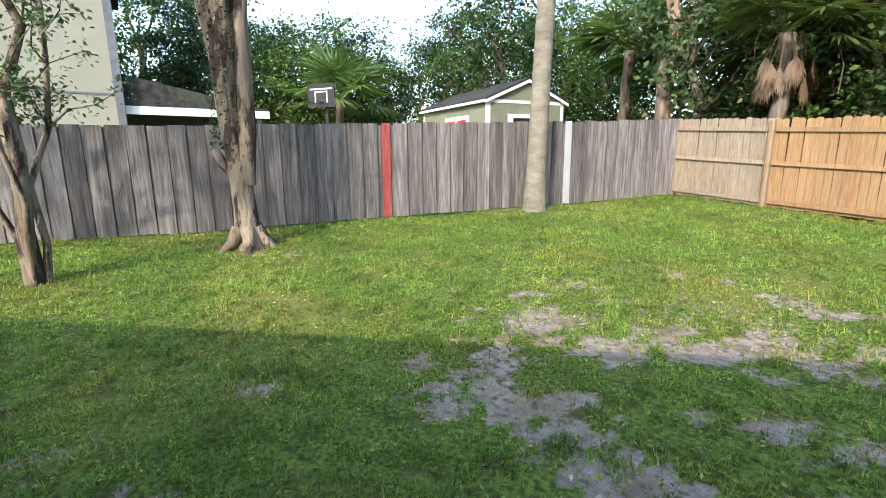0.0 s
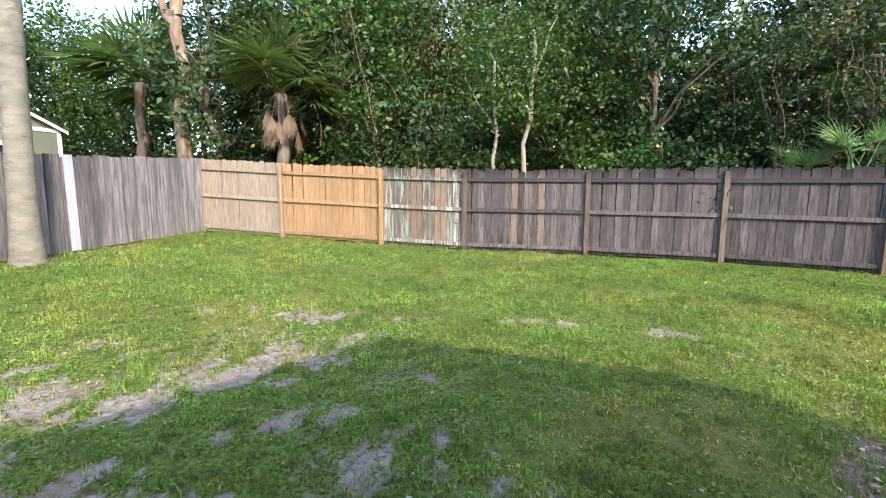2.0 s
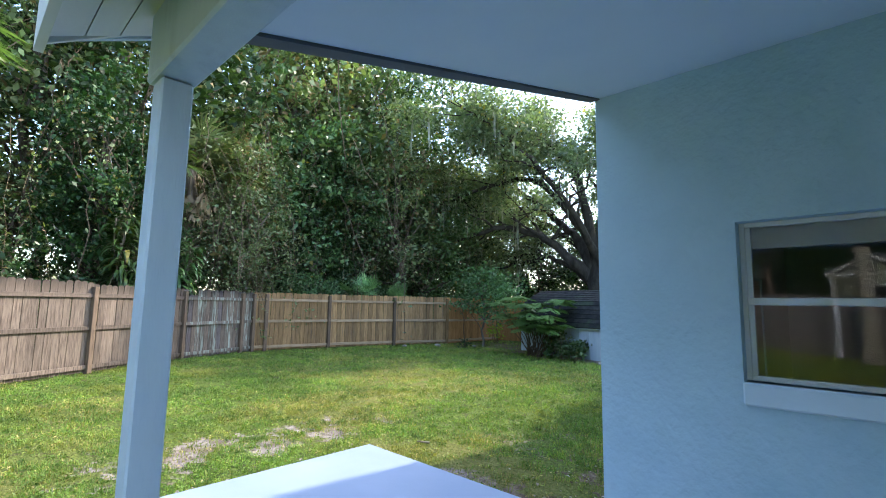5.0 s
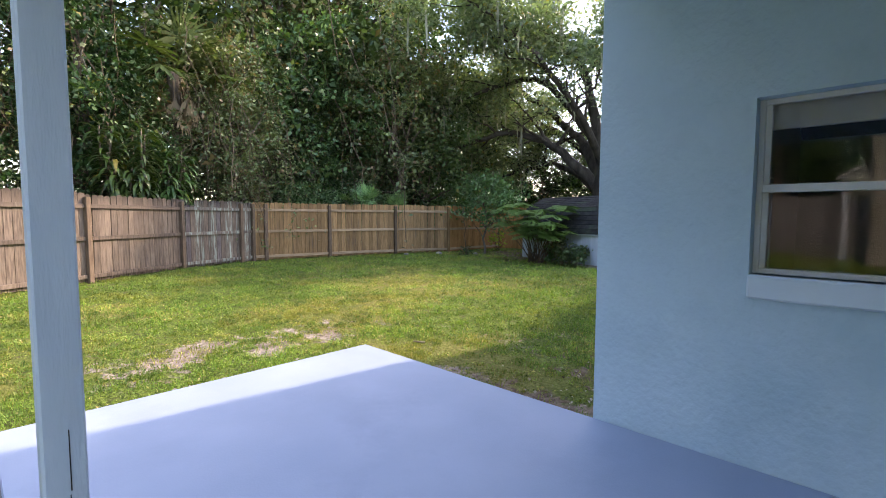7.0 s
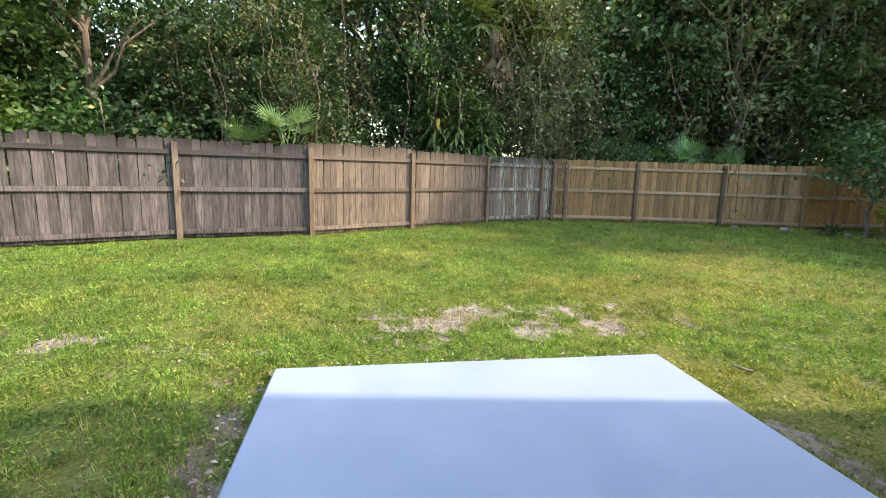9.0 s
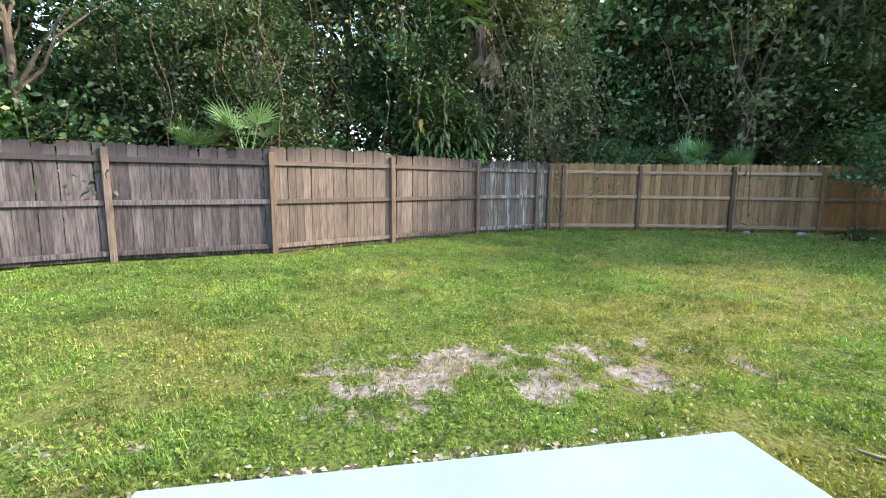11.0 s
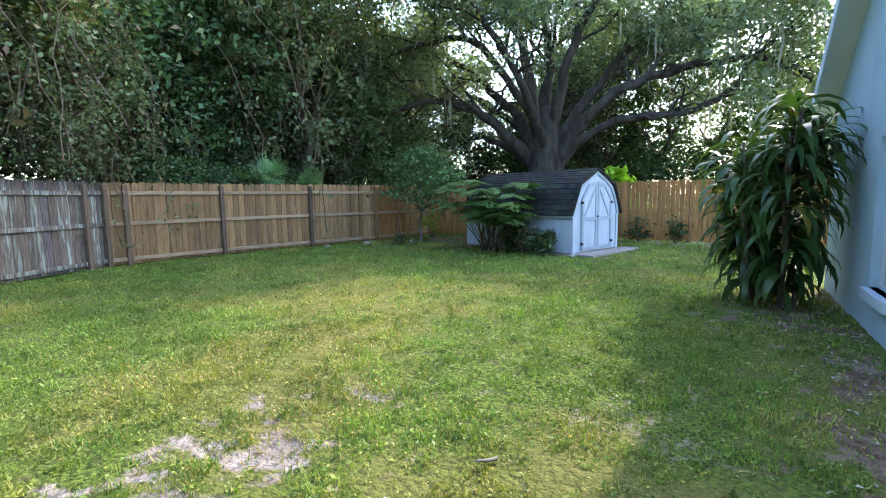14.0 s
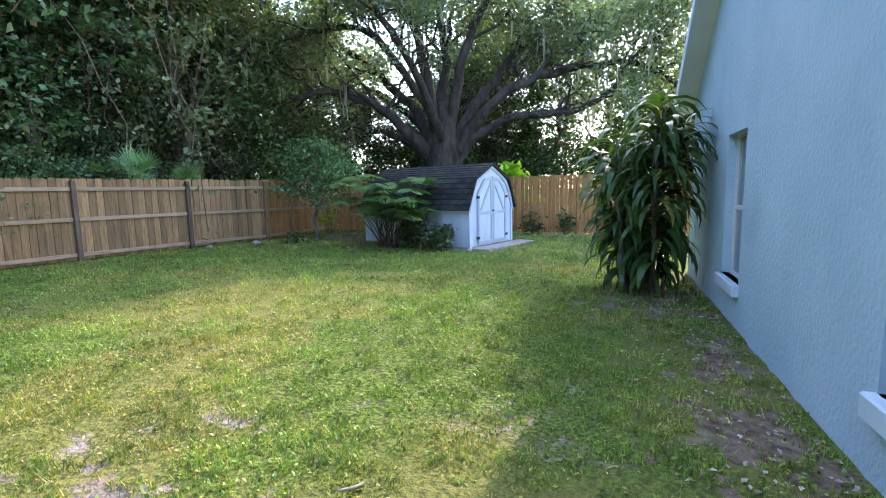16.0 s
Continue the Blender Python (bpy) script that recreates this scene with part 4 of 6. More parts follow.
def tree_kind(name, label, seed, h, rx, r0, leafm, barkm, n, leaf, low=0.3, clusters=70, vines=0, category="tree", group="woodland trees", spread=0.31):
    """A tree with trunk, limbs and a clumped crown; stands at the origin until it is copied."""
    rng, rr = np.random.RandomState(seed), random.Random(seed)
    e = thing(name, label, category, group=group)
    rz = h * (1 - low) / 2
    zc = h * low + rz
    pts, cl = crown_points(rng, n, clusters, rx, rz, zc, spread)
    pts[:, 2] = np.maximum(pts[:, 2], 0.1)
    bm = bmesh.new()
    top = Vector((rr.uniform(-0.5, 0.5), rr.uniform(-0.5, 0.5), h * 0.85))
    stem = limb_path(Vector((0, 0, -0.2)), top, rr, 8, 0.04)
    tube(bm, stem, [r0 * (1.35 if i == 0 else 1 - 0.11 * i) for i in range(8)], 9, 0.3, seed)
    for c in cl[:: max(1, clusters // 14)]:
        s = stem[min(6, max(2, int(c[2] / h * 6)))]
        tube(bm, limb_path(s, Vector(c), rr, 5, 0.08), [r0 * f for f in (0.4, 0.3, 0.22, 0.14, 0.06)], 5, 0.2, seed)
    part("trunk", bm, barkm, e)
    me = quads_mesh("crown", leaf_cloud(pts, leaf, rng), n, leafm)
    part("crown", me, None, e)
    if vines:
        k = 9
        a, r = rng.uniform(0, 2 * np.pi, vines), rng.uniform(0.6, 1.05, vines) * rx
        zt = zc + rng.uniform(-0.5, 0.8, vines) * rz
        zb = np.maximum(zt * rng.uniform(0.05, 0.6, vines), 0.2)
        s = np.linspace(0, 1, k)[None, :]
        wob = np.cumsum(rng.normal(0, 0.17, (vines, k)) + rng.normal(0, 0.12, (vines, 1)), 1)
        wob2 = np.cumsum(rng.normal(0, 0.17, (vines, k)) + rng.normal(0, 0.12, (vines, 1)), 1)
        mid = np.stack([(r * np.cos(a))[:, None] + wob, (r * np.sin(a))[:, None] + wob2, zt[:, None] + (zb - zt)[:, None] * s], -1)
        off = np.stack([-np.sin(a), np.cos(a), np.zeros(vines)], -1)[:, None, :] * 0.011
        part("vines", strips_mesh("vines", np.stack([mid - off, mid + off], 2), M_CANE), None, e, "bare brown hanging vines")
        m2 = vines * 45
        pk, fs = rng.randint(0, vines, m2), rng.randint(0, k, m2)
        lp = mid[pk, fs] + rng.normal(0, 0.16, (m2, 3))
        part("vine_leaves", quads_mesh("vine_leaves", leaf_cloud(lp, leaf * 0.8, rng), m2, M_VINE), None, e)
    return e


def fan_frond(base, az, el, length, rng, leaflets=26, droop=0.6, spread=2.0, wide=0.026):
    """A fan-shaped palm leaf: its leaflets as narrow diamonds, with a stalk."""
    d = np.array([math.cos(az) * math.cos(el), math.sin(az) * math.cos(el), math.sin(el)])
    s = np.array([-math.sin(az), math.cos(az), 0.0])
    u = np.cross(d, s) * -1
    hub = base + d * length * 0.5
    out = [[base - s * 0.02, base + s * 0.02, hub + s * 0.012, hub - s * 0.012]]
    for i in range(leaflets):
        t = (i / (leaflets - 1) - 0.5) * 2
        a = t * spread
        q = d * math.cos(a) + s * math.sin(a) + u * (0.18 * math.cos(a)) + np.array([0, 0, -droop * (0.3 + 0.5 * abs(t)) * rng.uniform(0.6, 1.3)])
        q = q / np.linalg.norm(q)
        ln = length * 0.55 * (1 - 0.25 * t * t) * rng.uniform(0.85, 1.1)
        w = np.cross(q, u)
        w = w / (np.linalg.norm(w) + 1e-9) * wide * (length / 1.2)
        tip = hub + q * ln + np.array([0, 0, -0.10 * ln * rng.random_sample()])
        out.append([hub, hub + q * ln * 0.5 + w, tip, hub + q * ln * 0.5 - w])
    return out


def sabal_palm(label, x, y, h, crown=1.25, seed=1, greens=20, dead=14, r=0.17, skirt=1.5):
    rng, rr = np.random.RandomState(seed), random.Random(seed)
    e = thing("sabal_palm", label, "palm tree", pose(x, y, gz(x, y)))
    bm = bmesh.new()
    tube(bm, limb_path(Vector((0, 0, -0.2)), Vector((0.15, 0.1, h)), rr, 9, 0.015), [r * (1.25 if i == 0 else 1) for i in range(9)], 10, 0.25, seed)
    part("trunk", bm, M_BARK, e)
    top = np.array([0.15, 0.1, h])
    q = []
    for i in range(greens):
        q += fan_frond(top + rng.normal(0, 0.06, 3), rng.uniform(0, 6.28), rng.uniform(-0.15, 1.4), crown * rng.uniform(0.9, 1.25), rng)
    part("fronds", quads_mesh("fronds", np.array(q), len(q), M_FROND), None, e, "green fan fronds")
    q = []
    for i in range(dead):
        az = rng.uniform(0, 6.28)
        base = top + np.array([math.cos(az) * 0.3, math.sin(az) * 0.3, -0.02 - 0.4 * rng.random_sample()])
        q += fan_frond(base, az, rng.uniform(-1.45, -1.0), skirt * rng.uniform(0.75, 1.0), rng, 18, 1.4, 1.0, 0.034)
    if dead:
        part("dead_skirt", quads_mesh("dead_skirt", np.array(q), len(q), M_DEADF), None, e, "hanging dry brown dead fronds")
    return e


def palmetto(x, y, h, seed, label):
    rng = np.random.RandomState(seed)
    e = thing("saw_palmetto", label, "palmetto", pose(x, y, gz(x, y)), group="palmettos behind the fence")
    q = []
    for i in range(11):
        q += fan_frond(np.array([rng.normal(0, 0.12), rng.normal(0, 0.12), h * 0.58]), rng.uniform(0, 6.28), rng.uniform(0.7, 1.5), h * 0.42 * rng.uniform(0.75, 1.1), rng, 15, 0.05, 1.15, 0.017)
    part("fronds", quads_mesh("fronds", np.array(q), len(q), M_PALMETTO), None, e)
    bm = bmesh.new()
    tube(bm, [Vector((0, 0, -0.1)), Vector((0.03, 0, h * 0.3)), Vector((0, 0.02, h * 0.6))], [0.10, 0.09, 0.07], 8, 0.3, seed)
    part("stem", bm, M_BARK, e)
    return e


def cane_plant(name, label, x, y, h, canes, leaves, seed, spread=0.35, leaf=0.55, lw=0.075, group="", lean=(0, 0), low=0.22):
    """A clump of canes with arching strap leaves in rosettes up their length."""
    rng, rr = np.random.RandomState(seed), random.Random(seed)
    e = thing(name, label, "shrub", pose(x, y, gz(x, y)), group=group)
    bases, az = [], []
    for c in range(canes):
        a = rr.uniform(0, 6.28)
        foot = Vector((math.cos(a) * spread * 0.35, math.sin(a) * spread * 0.35, -0.05))
        top = Vector((math.cos(a) * spread * rr.uniform(0.3, 1) + lean[0], math.sin(a) * spread * rr.uniform(0.3, 1) + lean[1], h * rr.uniform(0.6, 0.95)))
        path = limb_path(foot, top, rr, 6, 0.03)
        bm = bmesh.new()
        tube(bm, path, [0.035, 0.032, 0.03, 0.028, 0.025, 0.018], 7, 0.2, c)
        part("cane", bm, M_BARK, e)
        per = leaves // canes
        for i in range(per):
            f = low + (1 - low) * (i / per) ** 0.8
            p = foot.lerp(top, min(1, f))
            bases.append(p)
            az.append(rr.uniform(0, 6.28))
    n = len(bases)
    b = np.array([list(p) for p in bases]) + rng.normal(0, 0.02, (n, 3))
    hgt = b[:, 2] / h
    me = strips_mesh("leaves", arching_leaves(b, np.array(az), leaf * rng.uniform(0.75, 1.25, n), lw * rng.uniform(0.8, 1.2, n), 0.15 + 0.75 * hgt ** 2 + rng.normal(0, 0.2, n), rng, 6, 2.2), M_DRAC)
    part("leaves", me, None, e, "long glossy drooping strap leaves")
    return e


def oak_tree(x, y):
    """A spreading live oak: short massive trunk, long sinuous limbs, thin crown, hanging moss."""
    rng, rr = np.random.RandomState(21), random.Random(21)
    e = thing("live_oak", "massive spreading live oak with dark limbs and hanging moss", "tree", pose(x, y, gz(x, y)))
    bm = bmesh.new()
    tube(bm, [Vector(p) for p in ((0, 0, -0.3), (0, 0, 0.3), (0.02, 0, 1.1), (0, 0.05, 1.9), (0.05, 0.05, 2.7), (0.0, 0.1, 3.4), (-0.05, 0.1, 4.2), (-0.05, 0.2, 5.0))], [1.0, 0.76, 0.64, 0.62, 0.64, 0.56, 0.38, 0.25], 18, 0.3, 3)
    part("trunk", bm, M_OAK, e)
    # limbs by hand: across towards the house, height, depth away from the house; then thickness at the fork
    limbs = [(0.34, ((-0.4, 2.6, 0), (-1.1, 3.4, -0.2), (-2.0, 4.2, -0.4), (-2.9, 4.9, -0.6), (-4.6, 5.3, -0.8), (-6.3, 4.9, -1.2), (-8.5, 4.2, -1.6), (-10.3, 4.3, -2))),
             (0.33, ((-0.4, 3.0, 0), (-1.0, 4.4, 0.3), (-1.7, 5.3, 0.6), (-3.2, 6.7, 1.0), (-4.9, 7.9, 1.4), (-6.8, 8.4, 1.8), (-8.6, 8.2, 2.2))),
             (0.33, ((-0.3, 3.4, 0), (-0.6, 5.2, -0.5), (-1.1, 7.7, -1.0), (-2.0, 8.9, -1.4), (-4.1, 9.9, -2.0), (-6.0, 10.2, -2.6))),
             (0.36, ((0, 3.6, 0), (-0.1, 5.2, 0.3), (0.1, 7.2, 0.5), (-0.2, 9.1, 0.7), (0.3, 10.2, 1.0), (-0.4, 11.0, 1.2))),
             (0.33, ((0.2, 3.4, 0), (0.4, 5.2, -0.4), (1.0, 7.2, -0.8), (2.0, 9.1, -1.0), (2.3, 10.2, -1.0), (3.4, 10.8, -1.2))),
             (0.33, ((0.4, 3.0, 0), (0.85, 4.3, 0.3), (1.7, 5.5, 0.5), (3.2, 7.2, 0.8), (5.1, 8.2, 1.2), (7.0, 8.6, 1.5), (8.6, 9.2, 1.6))),
             (0.34, ((0.5, 2.8, 0), (1.0, 3.8, -0.2), (2.2, 5.0, -0.6), (3.7, 5.7, -0.9), (5.6, 6.0, -1.2), (7.3, 5.9, -1.5), (8.7, 5.0, -1.8), (9.6, 4.2, -2.0))),
             (0.28, ((0.5, 2.5, 0), (1.2, 3.5, -0.3), (2.7, 4.2, -0.9), (4.6, 4.3, -1.5), (6.0, 4.8, -1.9), (6.6, 5.8, -2.1), (7.6, 6.7, -2.3))),
             (0.22, ((-0.5, 2.4, 0.2), (-1.4, 3.4, 0.8), (-2.8, 4.0, 1.4), (-4.3, 3.9, 1.9), (-6.0, 3.6, 2.3), (-7.6, 3.2, 2.6))),
             (0.27, ((0, 3.2, 0.2), (0.3, 4.6, 1.6), (0.9, 6.4, 3.4), (1.8, 8.2, 5.0), (2.6, 9.6, 6.4))),
             (0.27, ((0, 3.2, -0.2), (-0.6, 4.8, -1.8), (-1.6, 6.6, -3.6), (-3.0, 8.2, -5.0), (-4.4, 9.2, -6.2))),
             (0.25, ((0.1, 3.0, 0.2), (1.0, 4.6, 1.8), (2.6, 6.4, 3.6), (4.4, 7.8, 4.8), (6.4, 8.6, 5.8))),
             (0.24, ((-0.2, 3.0, 0.2), (-1.6, 4.8, 1.6), (-3.6, 6.2, 3.0), (-5.6, 7.2, 4.0), (-7.6, 7.4, 4.8))),
             (0.24, ((-0.3, 4.0, 0), (-1.5, 6.0, -0.6), (-3.0, 7.4, -1.4), (-5.4, 7.0, -2.0), (-7.8, 6.2, -2.6), (-9.6, 5.6, -3.0)))]
    tips = []
    for r, ctrl in limbs:
        c = [Vector((-0.95 * u + 0.32 * f, -0.32 * u - 0.95 * f, z)) for u, z, f in ctrl]
        path = []
        for i in range(len(c) - 1):
            a0, b0, c0, d0 = c[max(i - 1, 0)], c[i], c[i + 1], c[min(i + 2, len(c) - 1)]
            for k in range(4):
                t = k / 4
                path.append(0.5 * (2 * b0 + (c0 - a0) * t + (2 * a0 - 5 * b0 + 4 * c0 - d0) * t * t + (3 * b0 - a0 - 3 * c0 + d0) * t ** 3))
        path.append(c[-1])
        m = len(path)
        path = [q + Vector((rr.uniform(-1, 1), rr.uniform(-1, 1), rr.uniform(-1, 1))) * 0.07 for q in path]
        bl = bmesh.new()
        rad = [0.86 * r * (1.0 - 0.86 * (i / (m - 1)) ** 0.8) for i in range(m)]
        tube(bl, path, rad, 9, 0.3, r * 9)
        for k in range(17):
            i = min(m - 1, int(m * (0.34 + 0.68 * rr.random())))
            q0 = path[i]
            out = (path[min(i + 2, m - 1)] - path[max(i - 2, 0)]).normalized()
            q = q0 + out * rr.uniform(0.2, 1.6) + Vector((rr.uniform(-1.8, 1.8), rr.uniform(-1.8, 1.8), rr.uniform(-0.7, 2.0)))
            rp = max(0.03, rad[i] * 0.5)
            sub = limb_path(q0, q, rr, 6, 0.13)
            tube(bl, sub, [rp * f for f in (1, 0.8, 0.6, 0.44, 0.3, 0.13)], 6, 0.2, k)
            tips += [sub[-1], sub[-2], sub[-3]]
            for _ in range(2):
                q2 = sub[3] + Vector((rr.uniform(-1.2, 1.2), rr.uniform(-1.2, 1.2), rr.uniform(-0.9, 0.9)))
                tube(bl, limb_path(sub[3], q2, rr, 4, 0.1), [rp * f for f in (0.4, 0.3, 0.2, 0.08)], 4, 0.1, k)
                tips.append(q2)
        part("limb", bl, M_OAK, e)
    t = np.array([list(p) for p in tips])
    t = t[t[:, 2] < 10.8]
    t = t[(t[:, 2] > 7.2) | (rng.rand(len(t)) < np.where(t[:, 0] > 5.5, 0.55, np.where(np.hypot(t[:, 0], t[:, 1]) > 5.5, 0.45, np.where(t[:, 0] > 1.5, 0.34, 0.13))))]
    n = 104000
    pk = rng.randint(0, len(t), n)
    pts = t[pk] + rng.normal(0, 0.46, (n, 3)) * np.array([1, 1, 0.7])
    part("crown", quads_mesh("crown", leaf_cloud(pts, 0.18, rng), n, M_OAKL), None, e)
    # hanging moss
    m = 700
    low = t[rng.randint(0, len(t), m)] + rng.normal(0, 0.15, (m, 3))
    k = 6
    s = np.linspace(0, 1, k)[None, :]
    ln = rng.uniform(0.3, 1.7, m)[:, None]
    mid = np.stack([low[:, 0:1] + np.cumsum(rng.normal(0, 0.02, (m, k)), 1), low[:, 1:2] + np.cumsum(rng.normal(0, 0.02, (m, k)), 1), low[:, 2:3] - ln * s], -1)
    a = rng.uniform(0, 6.28, m)
    off = np.stack([np.cos(a), np.sin(a), np.zeros(m)], -1)[:, None, :] * (0.045 * np.sin(np.pi * (0.15 + 0.8 * s)))[..., None]
    tagged(part("moss", strips_mesh("moss", np.stack([mid - off, mid + off], 2), M_MOSS), None, e, "grey hanging moss"), kind="stuff")
    return e


# ---- woodland behind the fences ----
OUTLINE = [(-8.8, 3.40), (5.28, 10.85), (8.12, 7.1), (10.55, 3.10), (12.25, -1.52), (14.85, -5.88), (15.75, -8.14), (14.85, -13.1), (14.2, -18.6)]


def along(points, step, start=0.0):
    """Points each `step` metres along a line, with the outward normal on its left-hand side of travel reversed."""
    out, left = [], start
    for (xa, ya), (xb, yb) in zip(points, points[1:]):
        ln = math.hypot(xb - xa, yb - ya)
        d = ((xb - xa) / ln, (yb - ya) / ln)
        while left < ln:
            out.append((xa + d[0] * left, ya + d[1] * left, -d[1], d[0]))
            left += step
        left -= ln
    return out


# clearings kept for the palmettos and corn plants
CLEAR = ((12.9, -0.6), (15.4, -12.9), (15.0, -4.7), (15.8, -6.0), (7.3, 10.7), (6.9, 9.9), (5.5, 12.7), (5.2, 11.8), (10.2, 5.3), (10.6, 4.8))


def plant_row(kinds, points, step, offset, jitter, rng, scale=(0.85, 1.2), start=0.0, cap=None):
    for x, y, nx, ny in along(points, step, start):
        o = offset + rng.uniform(-jitter, jitter)
        px, py = x + nx * o + rng.uniform(-jitter, jitter) * 0.6, y + ny * o + rng.uniform(-jitter, jitter) * 0.6
        s = rng.uniform(*scale)
        if (offset < 3 or py > 8) and min(math.hypot(px - qx, py - qy) for qx, qy in CLEAR) < 1.2:
            continue
        if cap:
            s *= cap(px, py)
        k = rng.choice(kinds)
        copy_thing(k, pose(px, py, gz(px, py) - 0.03, 0, 0, rng.uniform(0, 360)) @ Matrix.Diagonal((s * rng.uniform(0.9, 1.1), s, s * rng.uniform(0.9, 1.12), 1)))


T1 = tree_kind("broadleaf_tree", "dense green broadleaf tree behind the fence", 1, 9.5, 2.5, 0.16, M_LEAF, M_BARK, 7400, 0.19, 0.14, 125)
T2 = tree_kind("broadleaf_tree", "bright sunlit green tree behind the fence", 2, 8.0, 2.3, 0.13, M_LEAF2, M_BARK, 7400, 0.175, 0.14, 115)
T3 = tree_kind("vine_covered_tree", "dark tree smothered in dull hanging vines", 3, 9.0, 1.9, 0.17, M_VINE, M_BARK, 6200, 0.17, 0.15, 105, vines=46)
T4 = tree_kind("broadleaf_tree", "deep green shaded tree behind the fence", 4, 10.0, 2.4, 0.18, M_LEAF3, M_BARK, 7000, 0.21, 0.08, 125)
T5 = tree_kind("vine_covered_tree", "green tree draped with leafy vines", 5, 8.5, 2.0, 0.15, M_LEAF, M_BARK, 7000, 0.165, 0.12, 110, vines=28)
S1 = tree_kind("shrub", "leafy green shrub behind the fence", 6, 2.7, 1.25, 0.035, M_LEAF, M_BARK, 2000, 0.13, 0.05, 34, category="shrub", group="woodland shrubs", spread=0.25)
S2 = tree_kind("shrub", "bright green shrub behind the fence", 7, 2.5, 1.2, 0.03, M_LEAF2, M_BARK, 2200, 0.13, 0.05, 32, category="shrub", group="woodland shrubs", spread=0.25)
S3 = tree_kind("shrub", "dark green thicket shrub", 8, 2.9, 1.3, 0.035, M_LEAF3, M_BARK, 2000, 0.125, 0.03, 34, category="shrub", group="woodland shrubs", spread=0.25)
KINDS = (T1, T2, T3, T4, T5, S1, S2, S3)
wood = random.Random(11)
BACK = OUTLINE[1:5]
RIGHT = OUTLINE[4:]


def height_cap(px, py):
    az = math.degrees(math.atan2(py + 1.9, px - 1.5))
    return 0.5 if 2 < az < 21 else 1.08


plant_row((S1, S2, S2, S1), BACK, 1.5, 1.95, 0.3, wood, (0.7, 1.15), 0.5)
plant_row((T1, T2, T5, T1), BACK, 2.1, 3.6, 0.8, wood, (0.72, 1.0), 0.3, height_cap)
plant_row((S3, S1), BACK, 1.7, 4.6, 0.9, wood, (0.9, 1.4))
plant_row((T1, T3, T4), BACK, 2.6, 7.0, 1.2, wood, (0.9, 1.15), 1.0, height_cap)
plant_row((S3,), BACK, 2.0, 9.0, 0.9, wood, (1.6, 2.2))
plant_row((T4, T1), BACK, 3.2, 11.5, 1.6, wood, (0.95, 1.25), 0.0, height_cap)
plant_row((S3, S1, S3), RIGHT, 1.6, 2.0, 0.3, wood, (0.65, 1.0), 0.4)
plant_row((T3, T5, T3, T4), RIGHT, 2.0, 3.4, 0.8, wood, (0.75, 1.0), 0.6, height_cap)
plant_row((S3,), RIGHT, 1.7, 4.4, 0.9, wood, (0.9, 1.4))
plant_row((T3, T4, T1), RIGHT, 2.4, 6.6, 1.2, wood, (1.35, 1.7), 0.2, height_cap)
plant_row((S3, S1), RIGHT, 2.0, 8.6, 0.9, wood, (1.6, 2.2))
plant_row((T4, T2), RIGHT, 3.2, 11.0, 1.6, wood, (1.6, 1.9), 0.0, height_cap)
NEIGH = [(-16, 17), (-4, 20), (6, 19), (12, 13)]
plant_row((T2, T1, T1), NEIGH, 2.2, 2.0, 1.0, wood, (0.75, 1.0))
plant_row((S2, S1, S2), NEIGH, 1.7, 0.4, 0.6, wood, (0.9, 1.3))
plant_row((T1, T2, T5), NEIGH, 2.8, 7.0, 1.6, wood, (0.95, 1.2))
plant_row((S3, S1), NEIGH, 2.2, 9.5, 0.8, wood, (1.6, 2.2))
plant_row((T3, T4), [(5.5, 12.5), (8.5, 9.5)], 1.6, 2.2, 0.6, wood, (0.8, 1.0))
FARLINE = [(21, -18), (16, -25), (6, -27), (-6, -26)]
plant_row((T2, T1, T2), FARLINE, 2.6, 3.0, 1.5, wood, (0.75, 1.05))
plant_row((S2, S1), FARLINE, 2.0, 0.5, 0.8, wood, (1.1, 1.7))
plant_row((S1, S3), FARLINE, 2.2, 8.0, 0.8, wood, (1.8, 2.4))
plant_row((T1, T2), FARLINE, 2.8, 12.0, 2.0, wood, (1.25, 1.55))
# the first of each kind stands in the wood too
for k, (px, py) in zip(KINDS, ((17, 8), (14, 12), (19, -9), (20, -14), (18, 0), (11.5, 8.2), (13.6, 4.2), (17.2, -11))):
    k.matrix_world = pose(px, py, gz(px, py))

sabal_palm("sabal palm with a brown skirt of dead fronds near the corner", 7.33, 10.7, 3.75, 2.0, 31, 22, 30, skirt=1.25)
sabal_palm("tall sabal palm with dry hanging fronds above the wood", 15.5, -0.3, 7.55, 1.9, 32, 34, 34, skirt=1.5)
for px, py, k, sc in ((15.6, -24.2, T1, 0.7), (18.2, -22.0, T5, 0.75), (13.6, -26.5, T2, 0.75), (14.2, -1.0, T5, 0.66), (14.0, 0.5, T5, 0.6), (15.0, 1.6, T3, 0.62), (14.6, -0.3, T3, 0.66), (17.3, -8.3, T3, 0.75), (16.9, -4.9, T5, 0.7), (18.2, -7.0, T3, 0.95)):
    copy_thing(k, pose(px, py, gz(px, py), 0, 0, px * 57) @ Matrix.Scale(sc, 4))
sabal_palm("sabal palm tangled with vines and dry fronds", 17.2, -6.62, 5.7, 2.1, 33, 14, 36)
sabal_palm("sabal palm deep in the neighbouring wood", 5.2, 16.5, 4.6, 2.4, 34, 26, 0)
sabal_palm("sabal palm beside the neighbouring wood", -5.8, 17.5, 3.4, 2.3, 35, 26, 3)
palmetto(12.95, -0.95, 3.0, 41, "blue-green saw palmetto rising above the fence")
palmetto(12.75, -0.15, 2.6, 42, "blue-green saw palmetto rising above the fence")
palmetto(15.55, -12.3, 2.7, 43, "pale blue-green palmetto behind the cedar fence")
